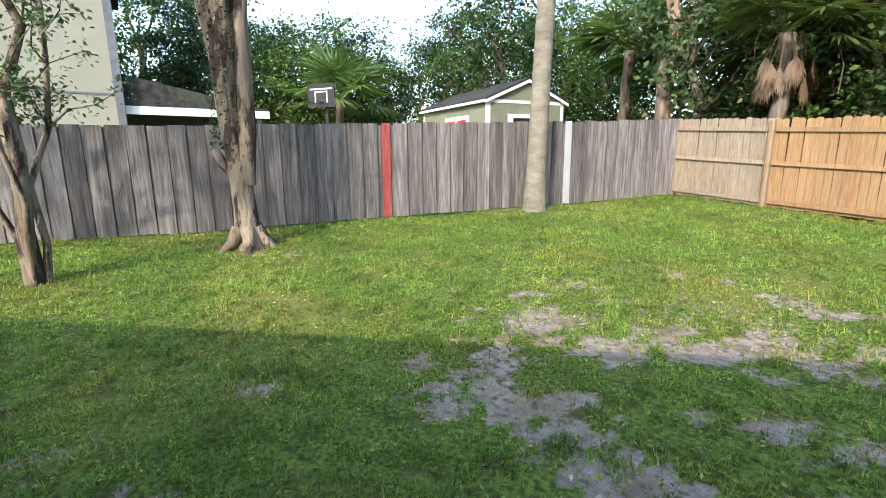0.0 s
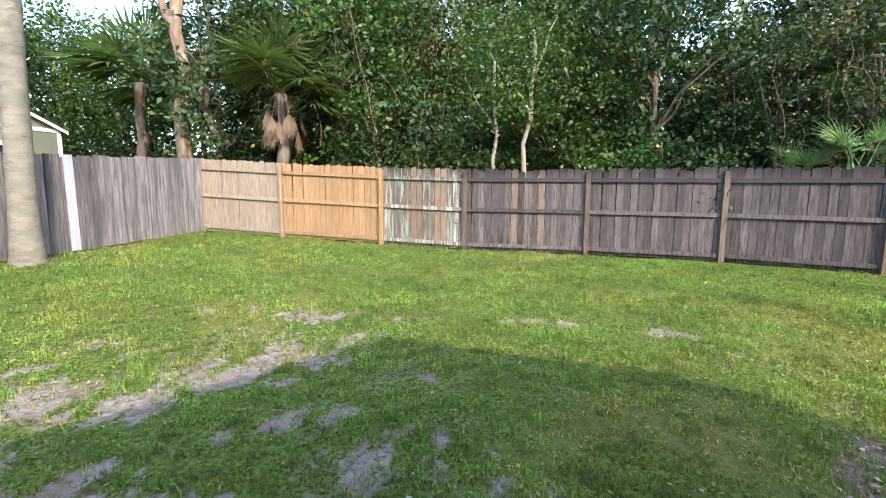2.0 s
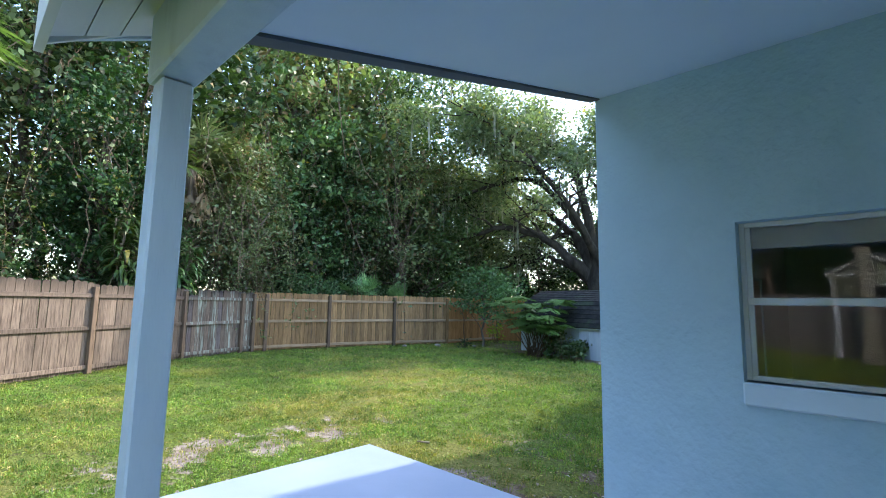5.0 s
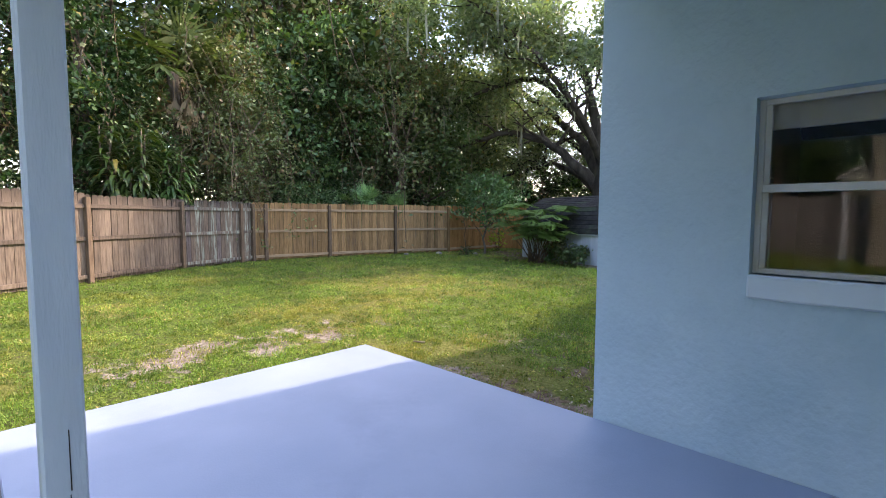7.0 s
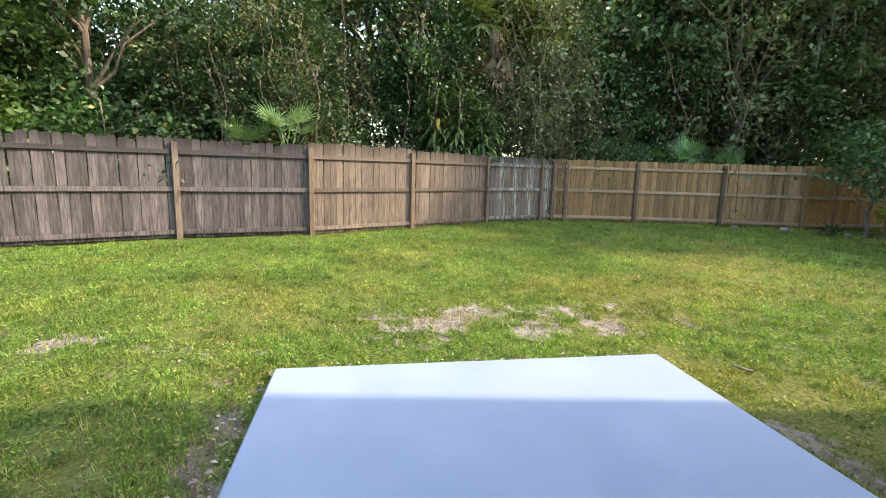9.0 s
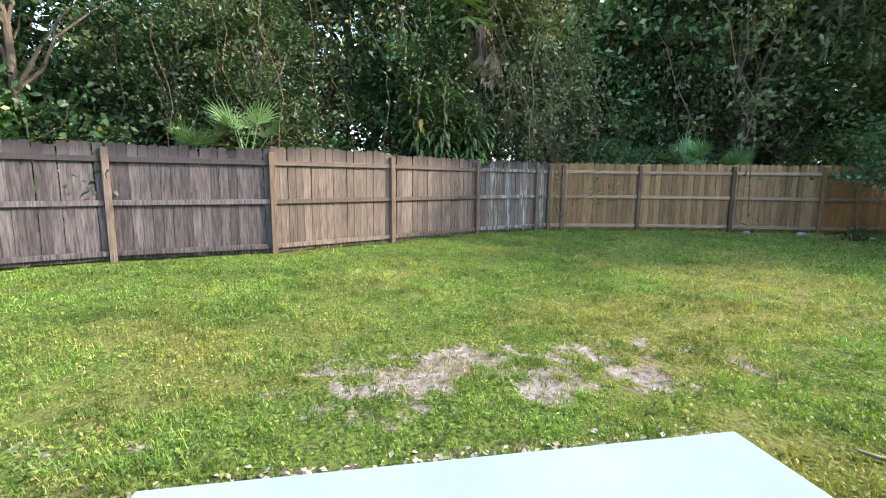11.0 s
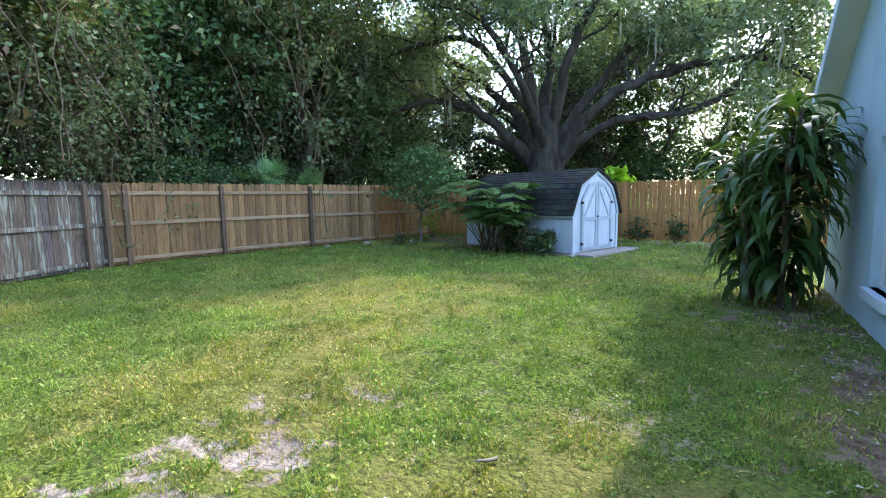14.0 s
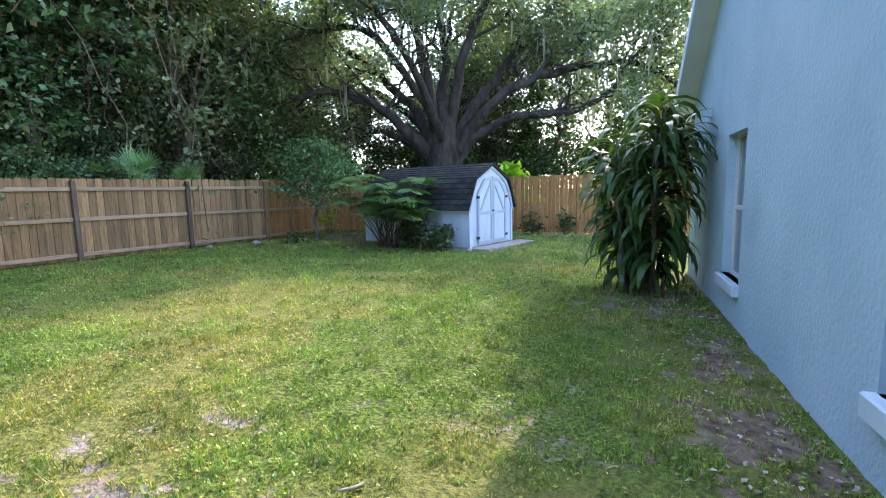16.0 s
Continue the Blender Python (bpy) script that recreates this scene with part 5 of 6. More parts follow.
palmetto(15.3, -13.6, 2.45, 44, "pale blue-green palmetto behind the cedar fence")
cane_plant("corn_plant", "tall strap-leaved clump behind the tan fence", 15.3, -4.75, 4.0, 9, 620, 51, 0.55, 0.6, 0.08, "corn plants")
cane_plant("corn_plant", "tall strap-leaved clump behind the ragged fence", 16.1, -6.1, 3.8, 8, 520, 52, 0.5, 0.6, 0.08, "corn plants")
cane_plant("corn_plant", "strap-leaved clump crowded against the house wall", 3.8, -11.1, 2.85, 12, 760, 53, 0.74, 0.66, 0.09, "corn plants", (0.05, 0.05), 0.13)


def bare_trunk(name, label, x, y, h, r, material, seed, lean=(0.0, 0.0), forks=2, leaves=0, from_z=2.6):
    rr = random.Random(seed)
    e = thing(name, label, "tree", pose(x, y, gz(x, y)))
    bm = bmesh.new()
    top = Vector((lean[0], lean[1], h))
    st = limb_path(Vector((0, 0, -0.2)), top, rr, 9, 0.025)
    tube(bm, st, [r * (1.4 if i == 0 else 1.0 - 0.06 * i) for i in range(9)], 10, 0.3, seed)
    part("trunk", bm, material, e)
    for f in range(forks):
        b = bmesh.new()
        s = st[5 + f % 3]
        tube(b, limb_path(s, s + Vector((rr.uniform(-1, 1), rr.uniform(-1, 1), h * 0.3)), rr, 6, 0.06), [r * k for k in (0.5, 0.42, 0.35, 0.28, 0.2, 0.1)], 7, 0.2, f)
        part("branch", b, material, e)
    if leaves:
        rng = np.random.RandomState(seed)
        c = np.stack([rng.normal(lean[0] * 0.6, 0.55, 60), rng.normal(lean[1] * 0.6, 0.55, 60), rng.uniform(from_z, h + 0.6, 60)], 1)
        pts = c[rng.randint(0, 60, leaves)] + rng.normal(0, 0.2, (leaves, 3))
        part("crown", quads_mesh("crown", leaf_cloud(pts, 0.11, rng), leaves, M_LEAF2), None, e)
    return e


bare_trunk("pine_tree", "brown pine trunk rising behind the fence corner", 5.65, 13.2, 9, 0.25, M_PINE, 61)
bare_trunk("young_tree", "pale slender trunk forking behind the fence", 10.3, 5.4, 4.4, 0.06, M_PALE, 62, (0.1, 0.2), 2, 1500, 3.0)
bare_trunk("young_tree", "pale slender straight trunk behind the fence", 10.7, 4.9, 5.0, 0.075, M_PALE, 63, (0.2, -0.1), 2, 2200, 3.0)
oak_tree(10.8, -22.2)


# ---- trees in the yard ----
def yard_tree():
    e = thing("yard_tree", "leaning tree with peeling patchy bark beside the grey fence", "tree", pose(-2.57, 4.9, gz(-2.57, 4.9)))
    rr, rng = random.Random(5), np.random.RandomState(5)
    bm = bmesh.new()
    tube(bm, [Vector(p) for p in ((0, 0, -0.15), (0.0, 0, 0.12), (-0.03, 0, 0.6), (-0.10, 0.02, 1.3), (-0.16, 0.03, 2.0), (-0.2, 0.05, 2.6), (-0.15, 0.1, 3.4), (-0.05, 0.1, 4.6), (0.1, 0.2, 6.2))], [0.30, 0.20, 0.16, 0.155, 0.165, 0.155, 0.155, 0.13, 0.08], 14, 0.45, 2)
    part("trunk", bm, M_PATCHB, e)
    for i in range(6):
        a = i * 1.05
        b = bmesh.new()
        tube(b, [Vector((math.cos(a) * 0.14, math.sin(a) * 0.14, 0.30)), Vector((math.cos(a) * 0.28, math.sin(a) * 0.28, 0.10)), Vector((math.cos(a) * 0.48, math.sin(a) * 0.48, -0.03))], [0.11, 0.08, 0.03], 7, 0.3, i)
        part("root_flare", b, M_PATCHB, e)
    tips = []
    for p in (((0.02, 0.03, 0.95), (0.10, 0.05, 1.7), (0.12, 0.08, 3.2), (0.25, 0.2, 5.5)), ((-0.2, 0.05, 2.35), (-0.42, 0.1, 3.4), (-0.7, 0.2, 5.2), (-1.2, 0.4, 7.0)), ((-0.16, 0.1, 3.3), (0.6, 0.3, 4.8), (1.6, 0.6, 6.2), (2.6, 0.8, 7.0)), ((-0.05, 0.1, 4.6), (-0.3, -0.8, 6), (-0.6, -1.6, 7.2), (-0.8, -2.2, 8))):
        b = bmesh.new()
        tube(b, [Vector(q) for q in p], [0.13, 0.115, 0.09, 0.03], 10, 0.35, 4)
        part("limb", b, M_PATCHB, e)
        tips += [Vector(q) for q in p[2:]]
    b = bmesh.new()
    tube(b, [Vector((-0.08, 0.02, 1.05)), Vector((-0.26, -0.05, 1.25)), Vector((-0.36, -0.08, 1.45))], [0.11, 0.08, 0.06], 9, 0.3, 6)
    part("sawn_stub", b, M_PATCHB, e)
    t = np.array([list(q) for q in tips] + [[0.1, 0.2, 6.2]])
    c = np.repeat(t, 8, 0) + rng.normal(0, 0.9, (len(t) * 8, 3)) * np.array([1, 1, 0.6])
    n = 7000
    pts = c[rng.randint(0, len(c), n)] + rng.normal(0, 0.3, (n, 3))
    pts = pts[pts[:, 2] > 4.4]
    part("crown", quads_mesh("crown", leaf_cloud(pts, 0.10, rng), len(pts), M_LEAF), None, e)
    m = 900
    a, z = rng.uniform(0, 6.28, m), rng.uniform(1.4, 3.6, m)
    vp = np.stack([-0.16 + np.cos(a) * 0.23, 0.04 + np.sin(a) * 0.23, z], 1) + rng.normal(0, 0.03, (m, 3))
    part("ivy", quads_mesh("ivy", leaf_cloud(vp, 0.06, rng), m, M_LEAF), None, e, "small climbing ivy leaves")
    return e


yard_tree()


def crape_myrtle():
    e = thing("crape_myrtle", "multi-stemmed small tree with sparse leaves beside the fence", "tree", pose(-3.79, 2.75, gz(-3.79, 2.75)))
    rr, rng = random.Random(8), np.random.RandomState(8)
    tw = []
    for i, (dx, dy, h, r) in enumerate(((-0.25, 0.1, 4.6, 0.055), (0.02, 0.0, 4.9, 0.06), (0.3, 0.15, 4.0, 0.035), (-0.55, -0.1, 4.0, 0.032), (0.15, -0.3, 3.6, 0.028))):
        b = bmesh.new()
        path = limb_path(Vector((dx * 0.2, dy * 0.2, -0.1)), Vector((dx * 1.4 + 0.05, dy * 1.4, h)), rr, 8, 0.035)
        tube(b, path, [r * (1.3 - 0.13 * k) for k in range(8)], 8, 0.3, i)
        for k in range(13):
            s = path[rr.randint(3, 7)]
            q = s + Vector((rr.uniform(-0.8, 0.9), rr.uniform(-0.7, 0.7), rr.uniform(0.0, 0.8)))
            sub = limb_path(s, q, rr, 4, 0.1)
            bt = bmesh.new()
            tube(bt, sub, [0.012, 0.009, 0.006, 0.003], 4, 0.1, k)
            part("twig", bt, M_PATCHB, e)
            tw += sub[1:]
        part("stem", b, M_PATCHB, e)
    t = np.array([list(q) for q in tw])
    n = 4200
    pts = t[rng.randint(0, len(t), n)] + rng.normal(0, 0.07, (n, 3))
    top, _ = crown_points(rng, 4200, 46, 1.8, 1.15, 4.45, 0.2, 0.2)
    pts = np.concatenate([pts, top])
    part("crown", quads_mesh("crown", leaf_cloud(pts, 0.062, rng), len(pts), M_LEAF3), None, e, "small dark leaves")
    return e


crape_myrtle()


SHADE = tree_kind("shade_tree", "leafy yard tree that dapples the grey fence", 91, 6.6, 1.9, 0.13, M_LEAF, M_PATCHB, 3600, 0.12, 0.42, 70, group="", spread=0.24)
SHADE.matrix_world = pose(-6.3, 0.9, gz(-6.3, 0.9))


def queen_palm():
    e = thing("tall_palm", "tall grey ringed palm trunk beside the fence", "palm tree", pose(1.80, 8.35, gz(1.80, 8.35)))
    rng = np.random.RandomState(9)
    bm = bmesh.new()
    zs = np.linspace(-0.15, 6.8, 46)
    tube(bm, [Vector((0.02 + 0.016 * z + 0.002 * z * z, 0.0, z)) for z in zs], [(0.205 - 0.008 * z + 0.06 * math.exp(-max(z, 0) * 3)) * (1.035 if i % 3 == 0 else 0.985) for i, z in enumerate(zs)], 16, 0.05, 1)
    part("trunk", bm, M_PALMT, e)
    q = []
    top = np.array([0.22, 0.0, 6.8])
    for f in range(15):
        az, el = f * 2.4, rng.uniform(0.1, 1.1)
        p, d = top.copy(), np.array([math.cos(az) * math.cos(el), math.sin(az) * math.cos(el), math.sin(el)])
        for i in range(26):
            p2 = p + d * 0.11
            d = d + np.array([0, 0, -0.065])
            d /= np.linalg.norm(d)
            s = np.array([-math.sin(az), math.cos(az), 0])
            q.append([p - s * 0.012, p + s * 0.012, p2 + s * 0.01, p2 - s * 0.01])
            if i > 4:
                for sg in (1, -1):
                    l = s * sg * 0.42 + d * 0.25 + np.array([0, 0, -0.28 * rng.random_sample()])
                    w = d * 0.016
                    q.append([p, p + l * 0.5 + w, p + l, p + l * 0.5 - w])
            p = p2
    part("fronds", quads_mesh("fronds", np.array(q), len(q), M_FROND), None, e, "arching feathery fronds")
    return e


queen_palm()


# ---- plants round the barn shed ----
def umbrella_plant():
    e = thing("papaya_shrub", "feathery-leaved green shrub leaning on the shed", "shrub", pose(9.9, -14.95, gz(9.9, -14.95)))
    rr, rng = random.Random(14), np.random.RandomState(14)
    q = []
    for i in range(36):
        top = Vector((rr.uniform(-1.15, 1.05), rr.uniform(-0.2, 0.85), rr.uniform(0.85, 1.95)))
        b = bmesh.new()
        path = limb_path(Vector((rr.uniform(-0.3, 0.3), rr.uniform(-0.1, 0.2), -0.05)), top, rr, 5, 0.05)
        tube(b, path, [0.016, 0.014, 0.012, 0.01, 0.006], 5, 0.1, i)
        part("stalk", b, M_CANE, e)
        for k in range(9):
            az = k * 0.7 + rr.random()
            d = np.array([math.cos(az), math.sin(az), -0.15 - 0.2 * rr.random()])
            ln = rr.uniform(0.38, 0.6)
            for j in range(9):
                p = np.array(top) + d * ln * (j / 9)
                for sg in (1, -1):
                    s = np.array([-math.sin(az), math.cos(az), -0.15]) * sg * 0.13 * math.sin(math.pi * (0.15 + 0.8 * j / 9)) + d * 0.06
                    w = d * 0.036
                    q.append([p, p + s * 0.5 + w, p + s * 1.3, p + s * 0.5 - w])
    part("leaves", quads_mesh("leaves", np.array(q), len(q), M_FERN), None, e, "layered feathery leaves")
    return e


umbrella_plant()


def low_shrub(x, y, h, r, n, leaf, material, seed, label, name="low_shrub", group="shrubs in the yard"):
    rng, rr = np.random.RandomState(seed), random.Random(seed)
    e = thing(name, label, "shrub", pose(x, y, gz(x, y)), group=group)
    pts, cl = crown_points(rng, n, 22, r, h * 0.45, h * 0.52, 0.10, 0.3)
    pts[:, 2] = np.maximum(pts[:, 2], 0.03)
    for c in cl[::3]:
        b = bmesh.new()
        tube(b, limb_path(Vector((c[0] * 0.15, c[1] * 0.15, -0.03)), Vector(c), rr, 4, 0.08), [0.012, 0.010, 0.007, 0.004], 5, 0.1, 1)
        part("twig", b, M_CANE, e)
    part("leaves", quads_mesh("leaves", leaf_cloud(pts, leaf, rng), n, material), None, e)
    return e


low_shrub(9.3, -15.0, 0.75, 0.35, 420, 0.13, M_LEAF3, 71, "dark broad-leaved shrub at the shed wall")
low_shrub(8.4, -14.7, 0.65, 0.42, 460, 0.12, M_LEAF3, 72, "dark low shrub at the shed corner")
low_shrub(8.85, -14.8, 0.95, 0.25, 240, 0.12, M_VINE, 73, "reddish-brown leggy shrub at the shed wall")
low_shrub(6.6, -18.6, 0.7, 0.35, 240, 0.11, M_LEAF, 74, "small green shrub at the foot of the far fence")
low_shrub(5.6, -18.5, 0.75, 0.35, 240, 0.11, M_LEAF, 75, "small green shrub at the foot of the far fence")
low_shrub(3.9, -18.4, 1.0, 0.5, 300, 0.11, M_LEAF2, 76, "leafy weed clump at the foot of the far fence")
low_shrub(12.8, -14.7, 0.35, 0.2, 120, 0.09, M_LEAF, 77, "small weed round a thin stake")
low_shrub(13.3, -17.3, 0.9, 0.4, 200, 0.10, M_LIME, 78, "yellow-green weed in the fence corner")
low_shrub(7.6, -20.8, 2.6, 0.75, 240, 0.36, M_LIME, 79, "bright lime large-leaved plant behind the far fence")
CT = tree_kind("citrus_tree", "small round dark-leaved tree in the fence corner", 81, 3.1, 1.25, 0.05, M_LEAF3, M_BARK, 3600, 0.13, 0.36, 46, group="yard corner trees", spread=0.26)
CT.matrix_world = pose(12.75, -15.75, gz(12.75, -15.75))
bare_trunk("sapling", "thin brown leafless sapling near the fence", 12.9, -14.9, 1.7, 0.018, M_CANE, 82, (0.1, 0.1), 3)


# ---- neighbouring buildings ----
def neighbour_house():
    e = thing("neighbour_house", "cream stucco two-storey house beyond the fence", "house", pose(-11.9, 13.2, 0.1, 0, 0, 42))
    part("wall", box(-9, 0, 0, 8, -0.2, 8.0), M_NWALL, e)
    part("corner_trim", box(-0.02, 0.22, -0.03, 0.06, -0.2, 8.0), M_NTRIM, e)
    part("belt_course", box(-9.02, -0.025, -0.03, -0.001, 3.30, 3.36), M_NTRIM, e)
    part("roof", prism([(-0.6, 8.0), (8.6, 8.0), (4, 10.2)], "x", -9.6, 0.6), M_SHINGLE, e)
    part("garage_roof", prism([(0.23, 2.95), (5.0, 2.95), (5.0, 3.07), (0.23, 4.05)], "y", 0.3, 6.0), M_SHINGLE, e)
    part("garage_fascia", box(0.23, 5.05, 0.25, 0.298, 2.72, 3.0), M_VINYL, e)
    part("garage_wall", box(0.23, 4.9, 3.2, 3.4, -0.2, 2.93), M_NTRIM, e)
    part("carport_post", box(4.6, 4.75, 0.4, 0.55, -0.2, 2.9), M_NTRIM, e)
    return e


neighbour_house()


def basketball_hoop():
    e = thing("basketball_hoop", "black-framed basketball backboard on a pole", "basketball hoop", pose(-4.7, 13.3, gz(-4.7, 13.3), 0, 0, -15))
    part("pole", box(-0.05, 0.05, 0.25, 0.35, 0, 3.1, 0.01), M_BLACK, e)
    part("arm", box(-0.04, 0.04, 0.03, 0.3, 2.9, 3.0), M_BLACK, e)
    bd = part("backboard", box(-0.52, 0.52, 0.0, 0.03, 2.72, 3.44, 0.006), M_BLACK, e, "dark clear backboard")
    for b in (box(-0.52, -0.46, -0.012, 0.0, 2.72, 3.44), box(0.46, 0.52, -0.012, 0.0, 2.72, 3.44), box(-0.46, 0.46, -0.012, 0.0, 3.38, 3.44), box(-0.46, 0.46, -0.012, 0.0, 2.72, 2.78)):
        part("border", b, M_BLACK, bd)
    for b in (box(-0.24, 0.24, -0.01, 0.0, 3.18, 3.21), box(-0.24, -0.21, -0.01, 0.0, 2.86, 3.18), box(0.21, 0.24, -0.01, 0.0, 2.86, 3.18), box(-0.42, 0.42, -0.008, 0.0, 3.26, 3.30)):
        part("marking", b, M_WTRIM, bd)
    bm = bmesh.new()
    tube(bm, [Vector((0.23 * math.cos(a), -0.28 + 0.23 * math.sin(a), 2.84)) for a in np.linspace(0, 6.28, 17)], [0.012] * 17, 6)
    part("rim", bm, M_IRON, e)
    return e


basketball_hoop()


def olive_shed():
    e = thing("olive_shed", "olive garden shed with white trim and red shutters", "shed", pose(0.55, 14.0, gz(0.3, 14), 0, 0, 34))
    W, D = 3.05, 5.0
    ev, rg = 2.86, 3.50
    part("wall", prism([(0, -0.3), (W, -0.3), (W, ev), (W / 2, rg), (0, ev)], "y", 0, D), M_OLIVE, e)
    for s in (0, 1):
        pr = [(-0.14, ev - 0.06), (W / 2, rg), (W / 2, rg + 0.09), (-0.14, ev + 0.03)]
        if s:
            pr = [(W - x, z) for x, z in pr]
        part("roof", prism(pr, "y", -0.10, D + 0.15), M_SHINGLE, e)
        pr = [(x, z - 0.07) for x, z in pr]
        part("rake_trim", prism(pr, "y", -0.13, -0.101), M_WTRIM, e)
    part("corner_trim", box(-0.015, 0.10, -0.02, -0.001, -0.3, ev), M_WTRIM, e)
    part("corner_trim", box(W - 0.10, W + 0.015, -0.02, -0.001, -0.3, ev), M_WTRIM, e)
    part("corner_trim", box(-0.02, -0.001, -0.018, 0.09, -0.3, ev), M_WTRIM, e)
    part("corner_trim", box(-0.02, -0.001, D - 0.1, D, -0.3, ev), M_WTRIM, e)
    part("frieze_board", box(0.10, W - 0.10, -0.02, -0.001, ev - 0.10, ev), M_WTRIM, e)
    part("eave_trim", box(-0.16, -0.135, -0.1, D + 0.1, ev - 0.10, ev - 0.02), M_WTRIM, e)
    win = part("window", box(0.78, 1.92, -0.035, -0.001, 1.4, 2.42), M_WTRIM, e)
    part("window_glass", box(0.98, 1.70, -0.04, -0.0355, 1.5, 2.30), M_BLACK, win)
    door = part("side_window", box(-0.03, -0.001, 1.2, 3.0, 1.4, 2.44), M_WTRIM, e)
    part("shutter", box(-0.04, -0.031, 1.35, 2.02, 1.45, 2.30), M_SIGNAL, door, "red shutter")
    part("shutter", box(-0.04, -0.031, 2.18, 2.85, 1.45, 2.30), M_SIGNAL, door, "red shutter")
    return e


olive_shed()


def stone(x, y, r, seed):
    bm = bmesh.new()
    bmesh.ops.create_icosphere(bm, subdivisions=2, radius=r)
    for v in bm.verts:
        v.co *= 1 + 0.35 * noise.noise(v.co * 6 / r * 0.2 + Vector((seed, 0, 0)))
        v.co.z *= 0.55
    ob = part("stone", bm, M_EDGE)
    ob.location = (x, y, gz(x, y) + r * 0.25)
    tagged(ob, "pale stone lying at the foot of the fence", "stone", group="stones by the fence")


for sx, sy, sr in ((14.35, -13.2, 0.10), (13.75, -14.3, 0.13), (12.9, -15.4, 0.09), (7.55, -14.65, 0.08)):
    stone(sx, sy, sr, sx)


def fallen_stick(x, y, ln, turn):
    rr = random.Random(3)
    bm = bmesh.new()
    tube(bm, limb_path(Vector((-ln / 2, 0, 0.02)), Vector((ln / 2, 0, 0.045)), rr, 6, 0.06), [0.014, 0.013, 0.012, 0.012, 0.010, 0.006], 7, 0.3, 2)
    ob = part("fallen_stick", bm, M_PALE)
    ob.matrix_world = pose(x, y, gz(x, y) + 0.012, 0, 0, turn)
    tagged(ob, "short pale dry stick lying in the grass", "stick")


fallen_stick(5.45, -5.57, 0.14, 60)


# ---- lawn ----
def in_yard(x, y):
    """True on the lawn: inside the fences and off the house and the slab."""
    ring = np.array(OUTLINE + [(6.0, -18.9), (-1.6, -18.9), (-8.8, -12)])
    ok = np.zeros(x.shape, bool)
    j = len(ring) - 1
    for i in range(len(ring)):
        xi, yi, xj, yj = *ring[i], *ring[j]
        hit = ((yi > y) != (yj > y)) & (x < (xj - xi) * (y - yi) / (yj - yi + 1e-12) + xi)
        ok ^= hit
        j = i
    ok &= ~((x < 3.03) & (y < -4.98)) & ~((x < 5.75) & (y < -1.96) & (y > -5.02)) & ~((x < -2.4) & (y < -1.9))
    lx, ly = (x - 7.62) * 0.95 - (y + 14.9) * 0.31, (x - 7.62) * 0.31 + (y + 14.9) * 0.95
    return ok & ~((lx > -0.6) & (lx < 4.05) & (ly < 0.05) & (ly > -2.5))


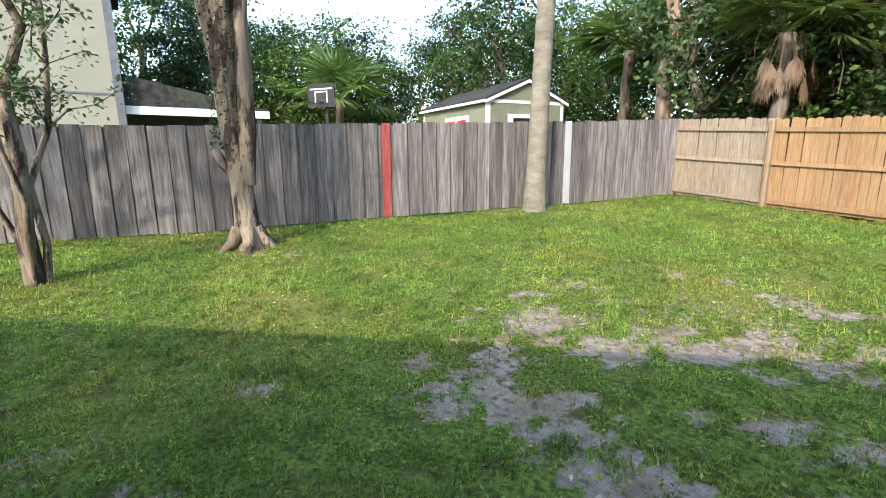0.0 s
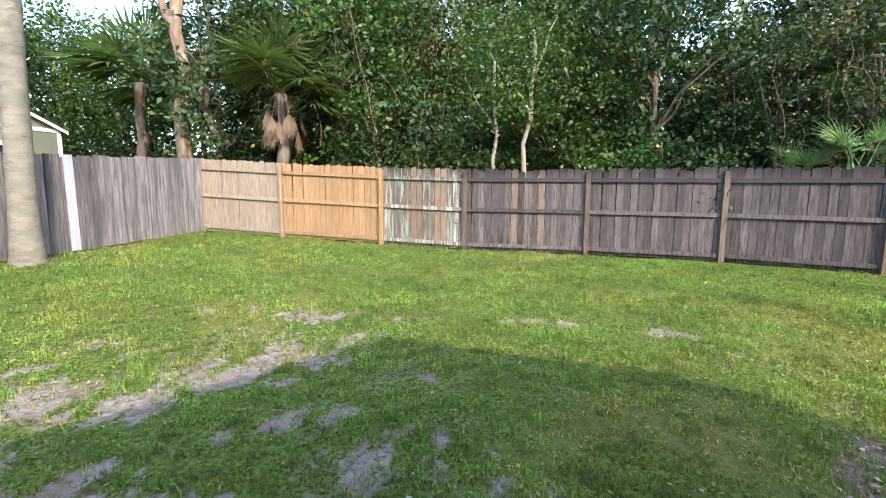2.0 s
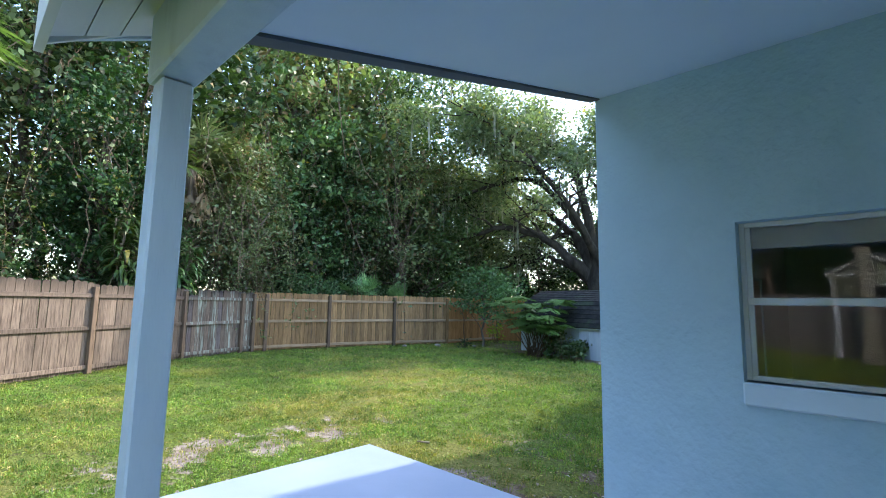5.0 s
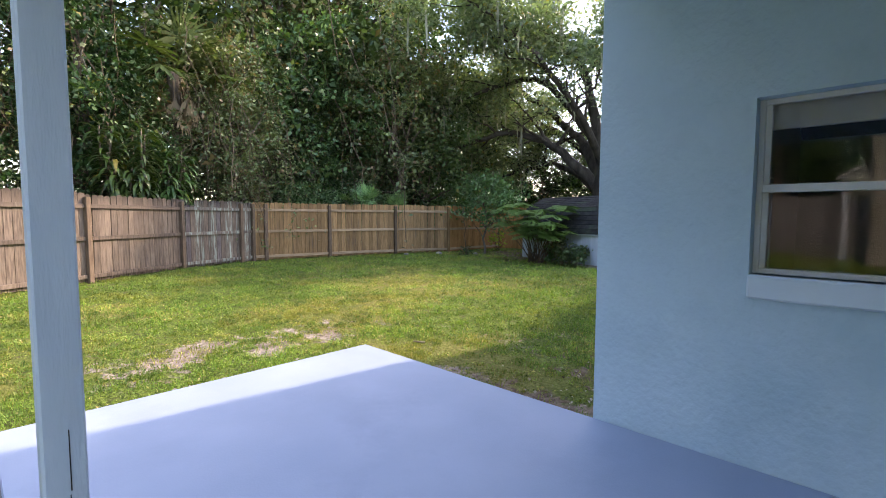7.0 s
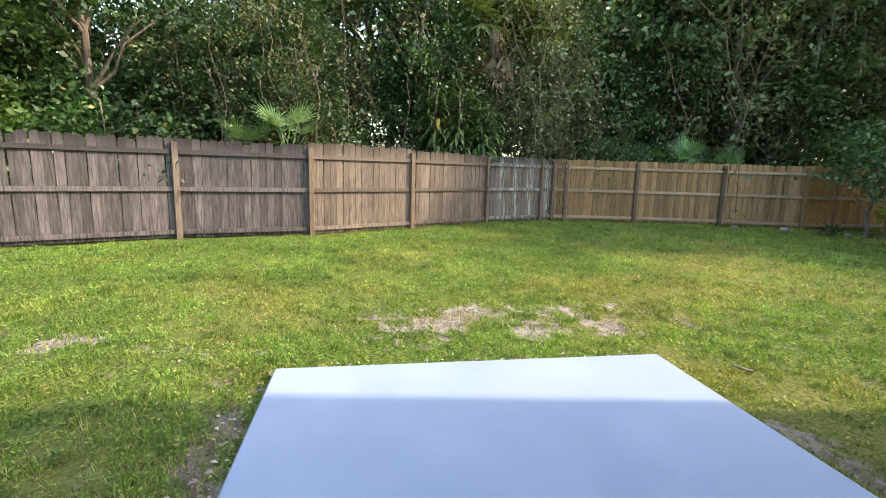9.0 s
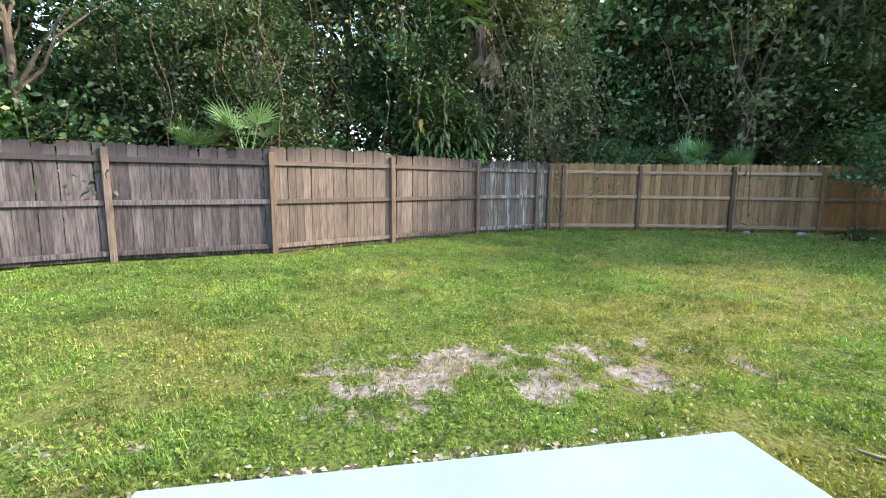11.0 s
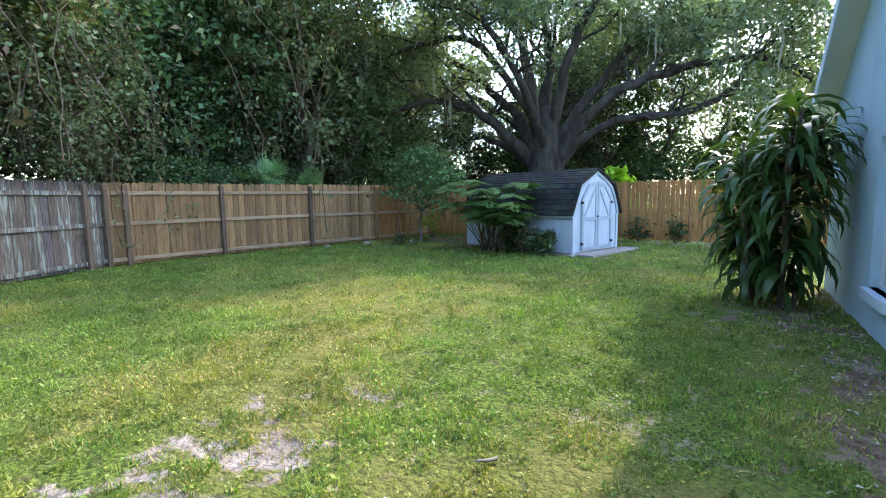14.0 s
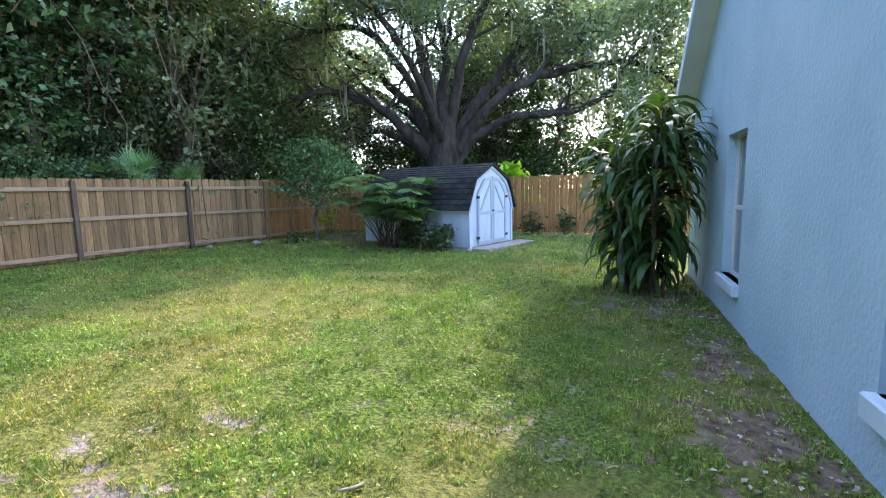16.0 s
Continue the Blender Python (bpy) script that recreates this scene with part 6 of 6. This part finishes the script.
def build_lawn():
    rng = np.random.RandomState(77)
    a, b = np.array([0.2, -0.2]), np.array([5.4, -3.4])
    N = 3400000
    x, y = rng.uniform(-7, 15.5, N), rng.uniform(-19.6, 11, N)
    t = np.clip(((x - a[0]) * (b - a)[0] + (y - a[1]) * (b - a)[1]) / ((b - a) ** 2).sum(), 0, 1)
    d = np.hypot(x - a[0] - t * (b - a)[0], y - a[1] - t * (b - a)[1])
    keep = rng.rand(N) < np.clip(1.15 / (1 + (d / 4.2) ** 2), 0.07, 1)
    x, y, d = x[keep], y[keep], d[keep]
    bb = bare(x, y)
    clump = vnoise(x, y, 2.4) * 0.25 + vnoise(x, y, 7.0) * 0.45 + vnoise(x, y, 17.0) * 0.3
    keep = in_yard(x, y) & (rng.rand(len(x)) < np.clip(1.05 - bb * 0.88, 0.18, 1) * np.clip(clump * 3.4 - 0.95, 0.05, 1))
    x, y, d, bb, clump = x[keep], y[keep], d[keep], bb[keep], clump[keep]
    n = len(x)
    z = ground(x, y) - 0.012 + (vnoise(x, y, 1.5) - 0.5) * 0.025
    dr = dryness(x, y)
    isdry = rng.rand(n) < dr * 0.45 + bb * 0.4 + 0.03
    broad = rng.rand(n) < 0.33
    grow = (0.42 + clump ** 2 * 1.9) * (1 + 0.05 * d)
    for name, label, material, sel_dry in (("lawn_grass", "short green lawn grass", M_GRASS, False), ("dry_lawn_grass", "yellowed dry lawn grass", M_DRY, True)):
        s = (isdry == sel_dry) & ~broad
        k = int(s.sum())
        az, lean = rng.uniform(0, 6.28, k), rng.uniform(0.1, 0.9, k)
        h = rng.uniform(0.025, 0.062, k) * grow[s]
        w = rng.uniform(0.004, 0.009, k) * (1 + 0.10 * d[s])
        ba = np.stack([x[s], y[s], z[s]], 1)
        sd = np.stack([-np.sin(az), np.cos(az), np.zeros(k)], 1) * w[:, None] * 0.5
        tip = ba + np.stack([np.cos(az) * lean * h, np.sin(az) * lean * h, h], 1)
        tri = np.stack([ba - sd, ba + sd, tip], 1)
        tagged(new(name, quads_mesh(name, tri, k, material, 3)), label, "grass", kind="stuff")
        s = (isdry == sel_dry) & broad
        k = int(s.sum())
        c = np.stack([x[s], y[s], z[s] + rng.uniform(0.012, 0.04, k) * grow[s]], 1)
        nm = "creeping_lawn_leaves" if not sel_dry else "withered_lawn_leaves"
        me = quads_mesh(nm, leaf_cloud(c, 0.026, rng, 0.0, 0.5, 0.7).reshape(k, 4, 3) * 1.0, k, material)
        co = np.empty(k * 12, np.float32)
        me.vertices.foreach_get("co", co)
        co = co.reshape(k, 4, 3)
        mid = co.mean(1, keepdims=True)
        co = mid + (co - mid) * (1 + 0.07 * d[s])[:, None, None]
        me.vertices.foreach_set("co", co.ravel())
        tagged(new(nm, me), "low broad-leaved creeping lawn plants" if not sel_dry else "withered broad lawn leaves", "grass", kind="stuff")
    # leaf litter and shell bits on the bare strip by the wall and at the shed
    m = 420
    lx, ly = np.abs(rng.normal(0, 0.4, m)) + 3.05, rng.uniform(-11.3, -5.1, m)
    lx2, ly2 = rng.uniform(1, 7, 90), rng.uniform(-2, 4, 90)
    lx3, ly3 = rng.uniform(10.5, 13.6, 500), rng.uniform(-18.4, -15.4, 500)
    lx4, ly4 = rng.uniform(3, 7.5, 400), rng.uniform(-19.4, -18, 400)
    lx5, ly5 = rng.uniform(2, 5.9, 130), -1.92 + np.abs(rng.normal(0, 0.09, 130))
    lx6, ly6 = 5.76 + np.abs(rng.normal(0, 0.08, 160)), rng.uniform(-5.0, -1.9, 160)
    px, py = np.concatenate([lx, lx2, lx3, lx4, lx5, lx6]), np.concatenate([ly, ly2, ly3, ly4, ly5, ly6])
    ok = in_yard(px, py)
    px, py = px[ok], py[ok]
    c = np.stack([px, py, ground(px, py) + 0.012], 1)
    tagged(new("leaf_litter", quads_mesh("leaf_litter", leaf_cloud(c, 0.036, rng, 0.0, 0.7, 9.0), len(c), M_LITTER)), "pale dry leaves scattered on bare soil", "leaf litter", kind="stuff")


build_lawn()
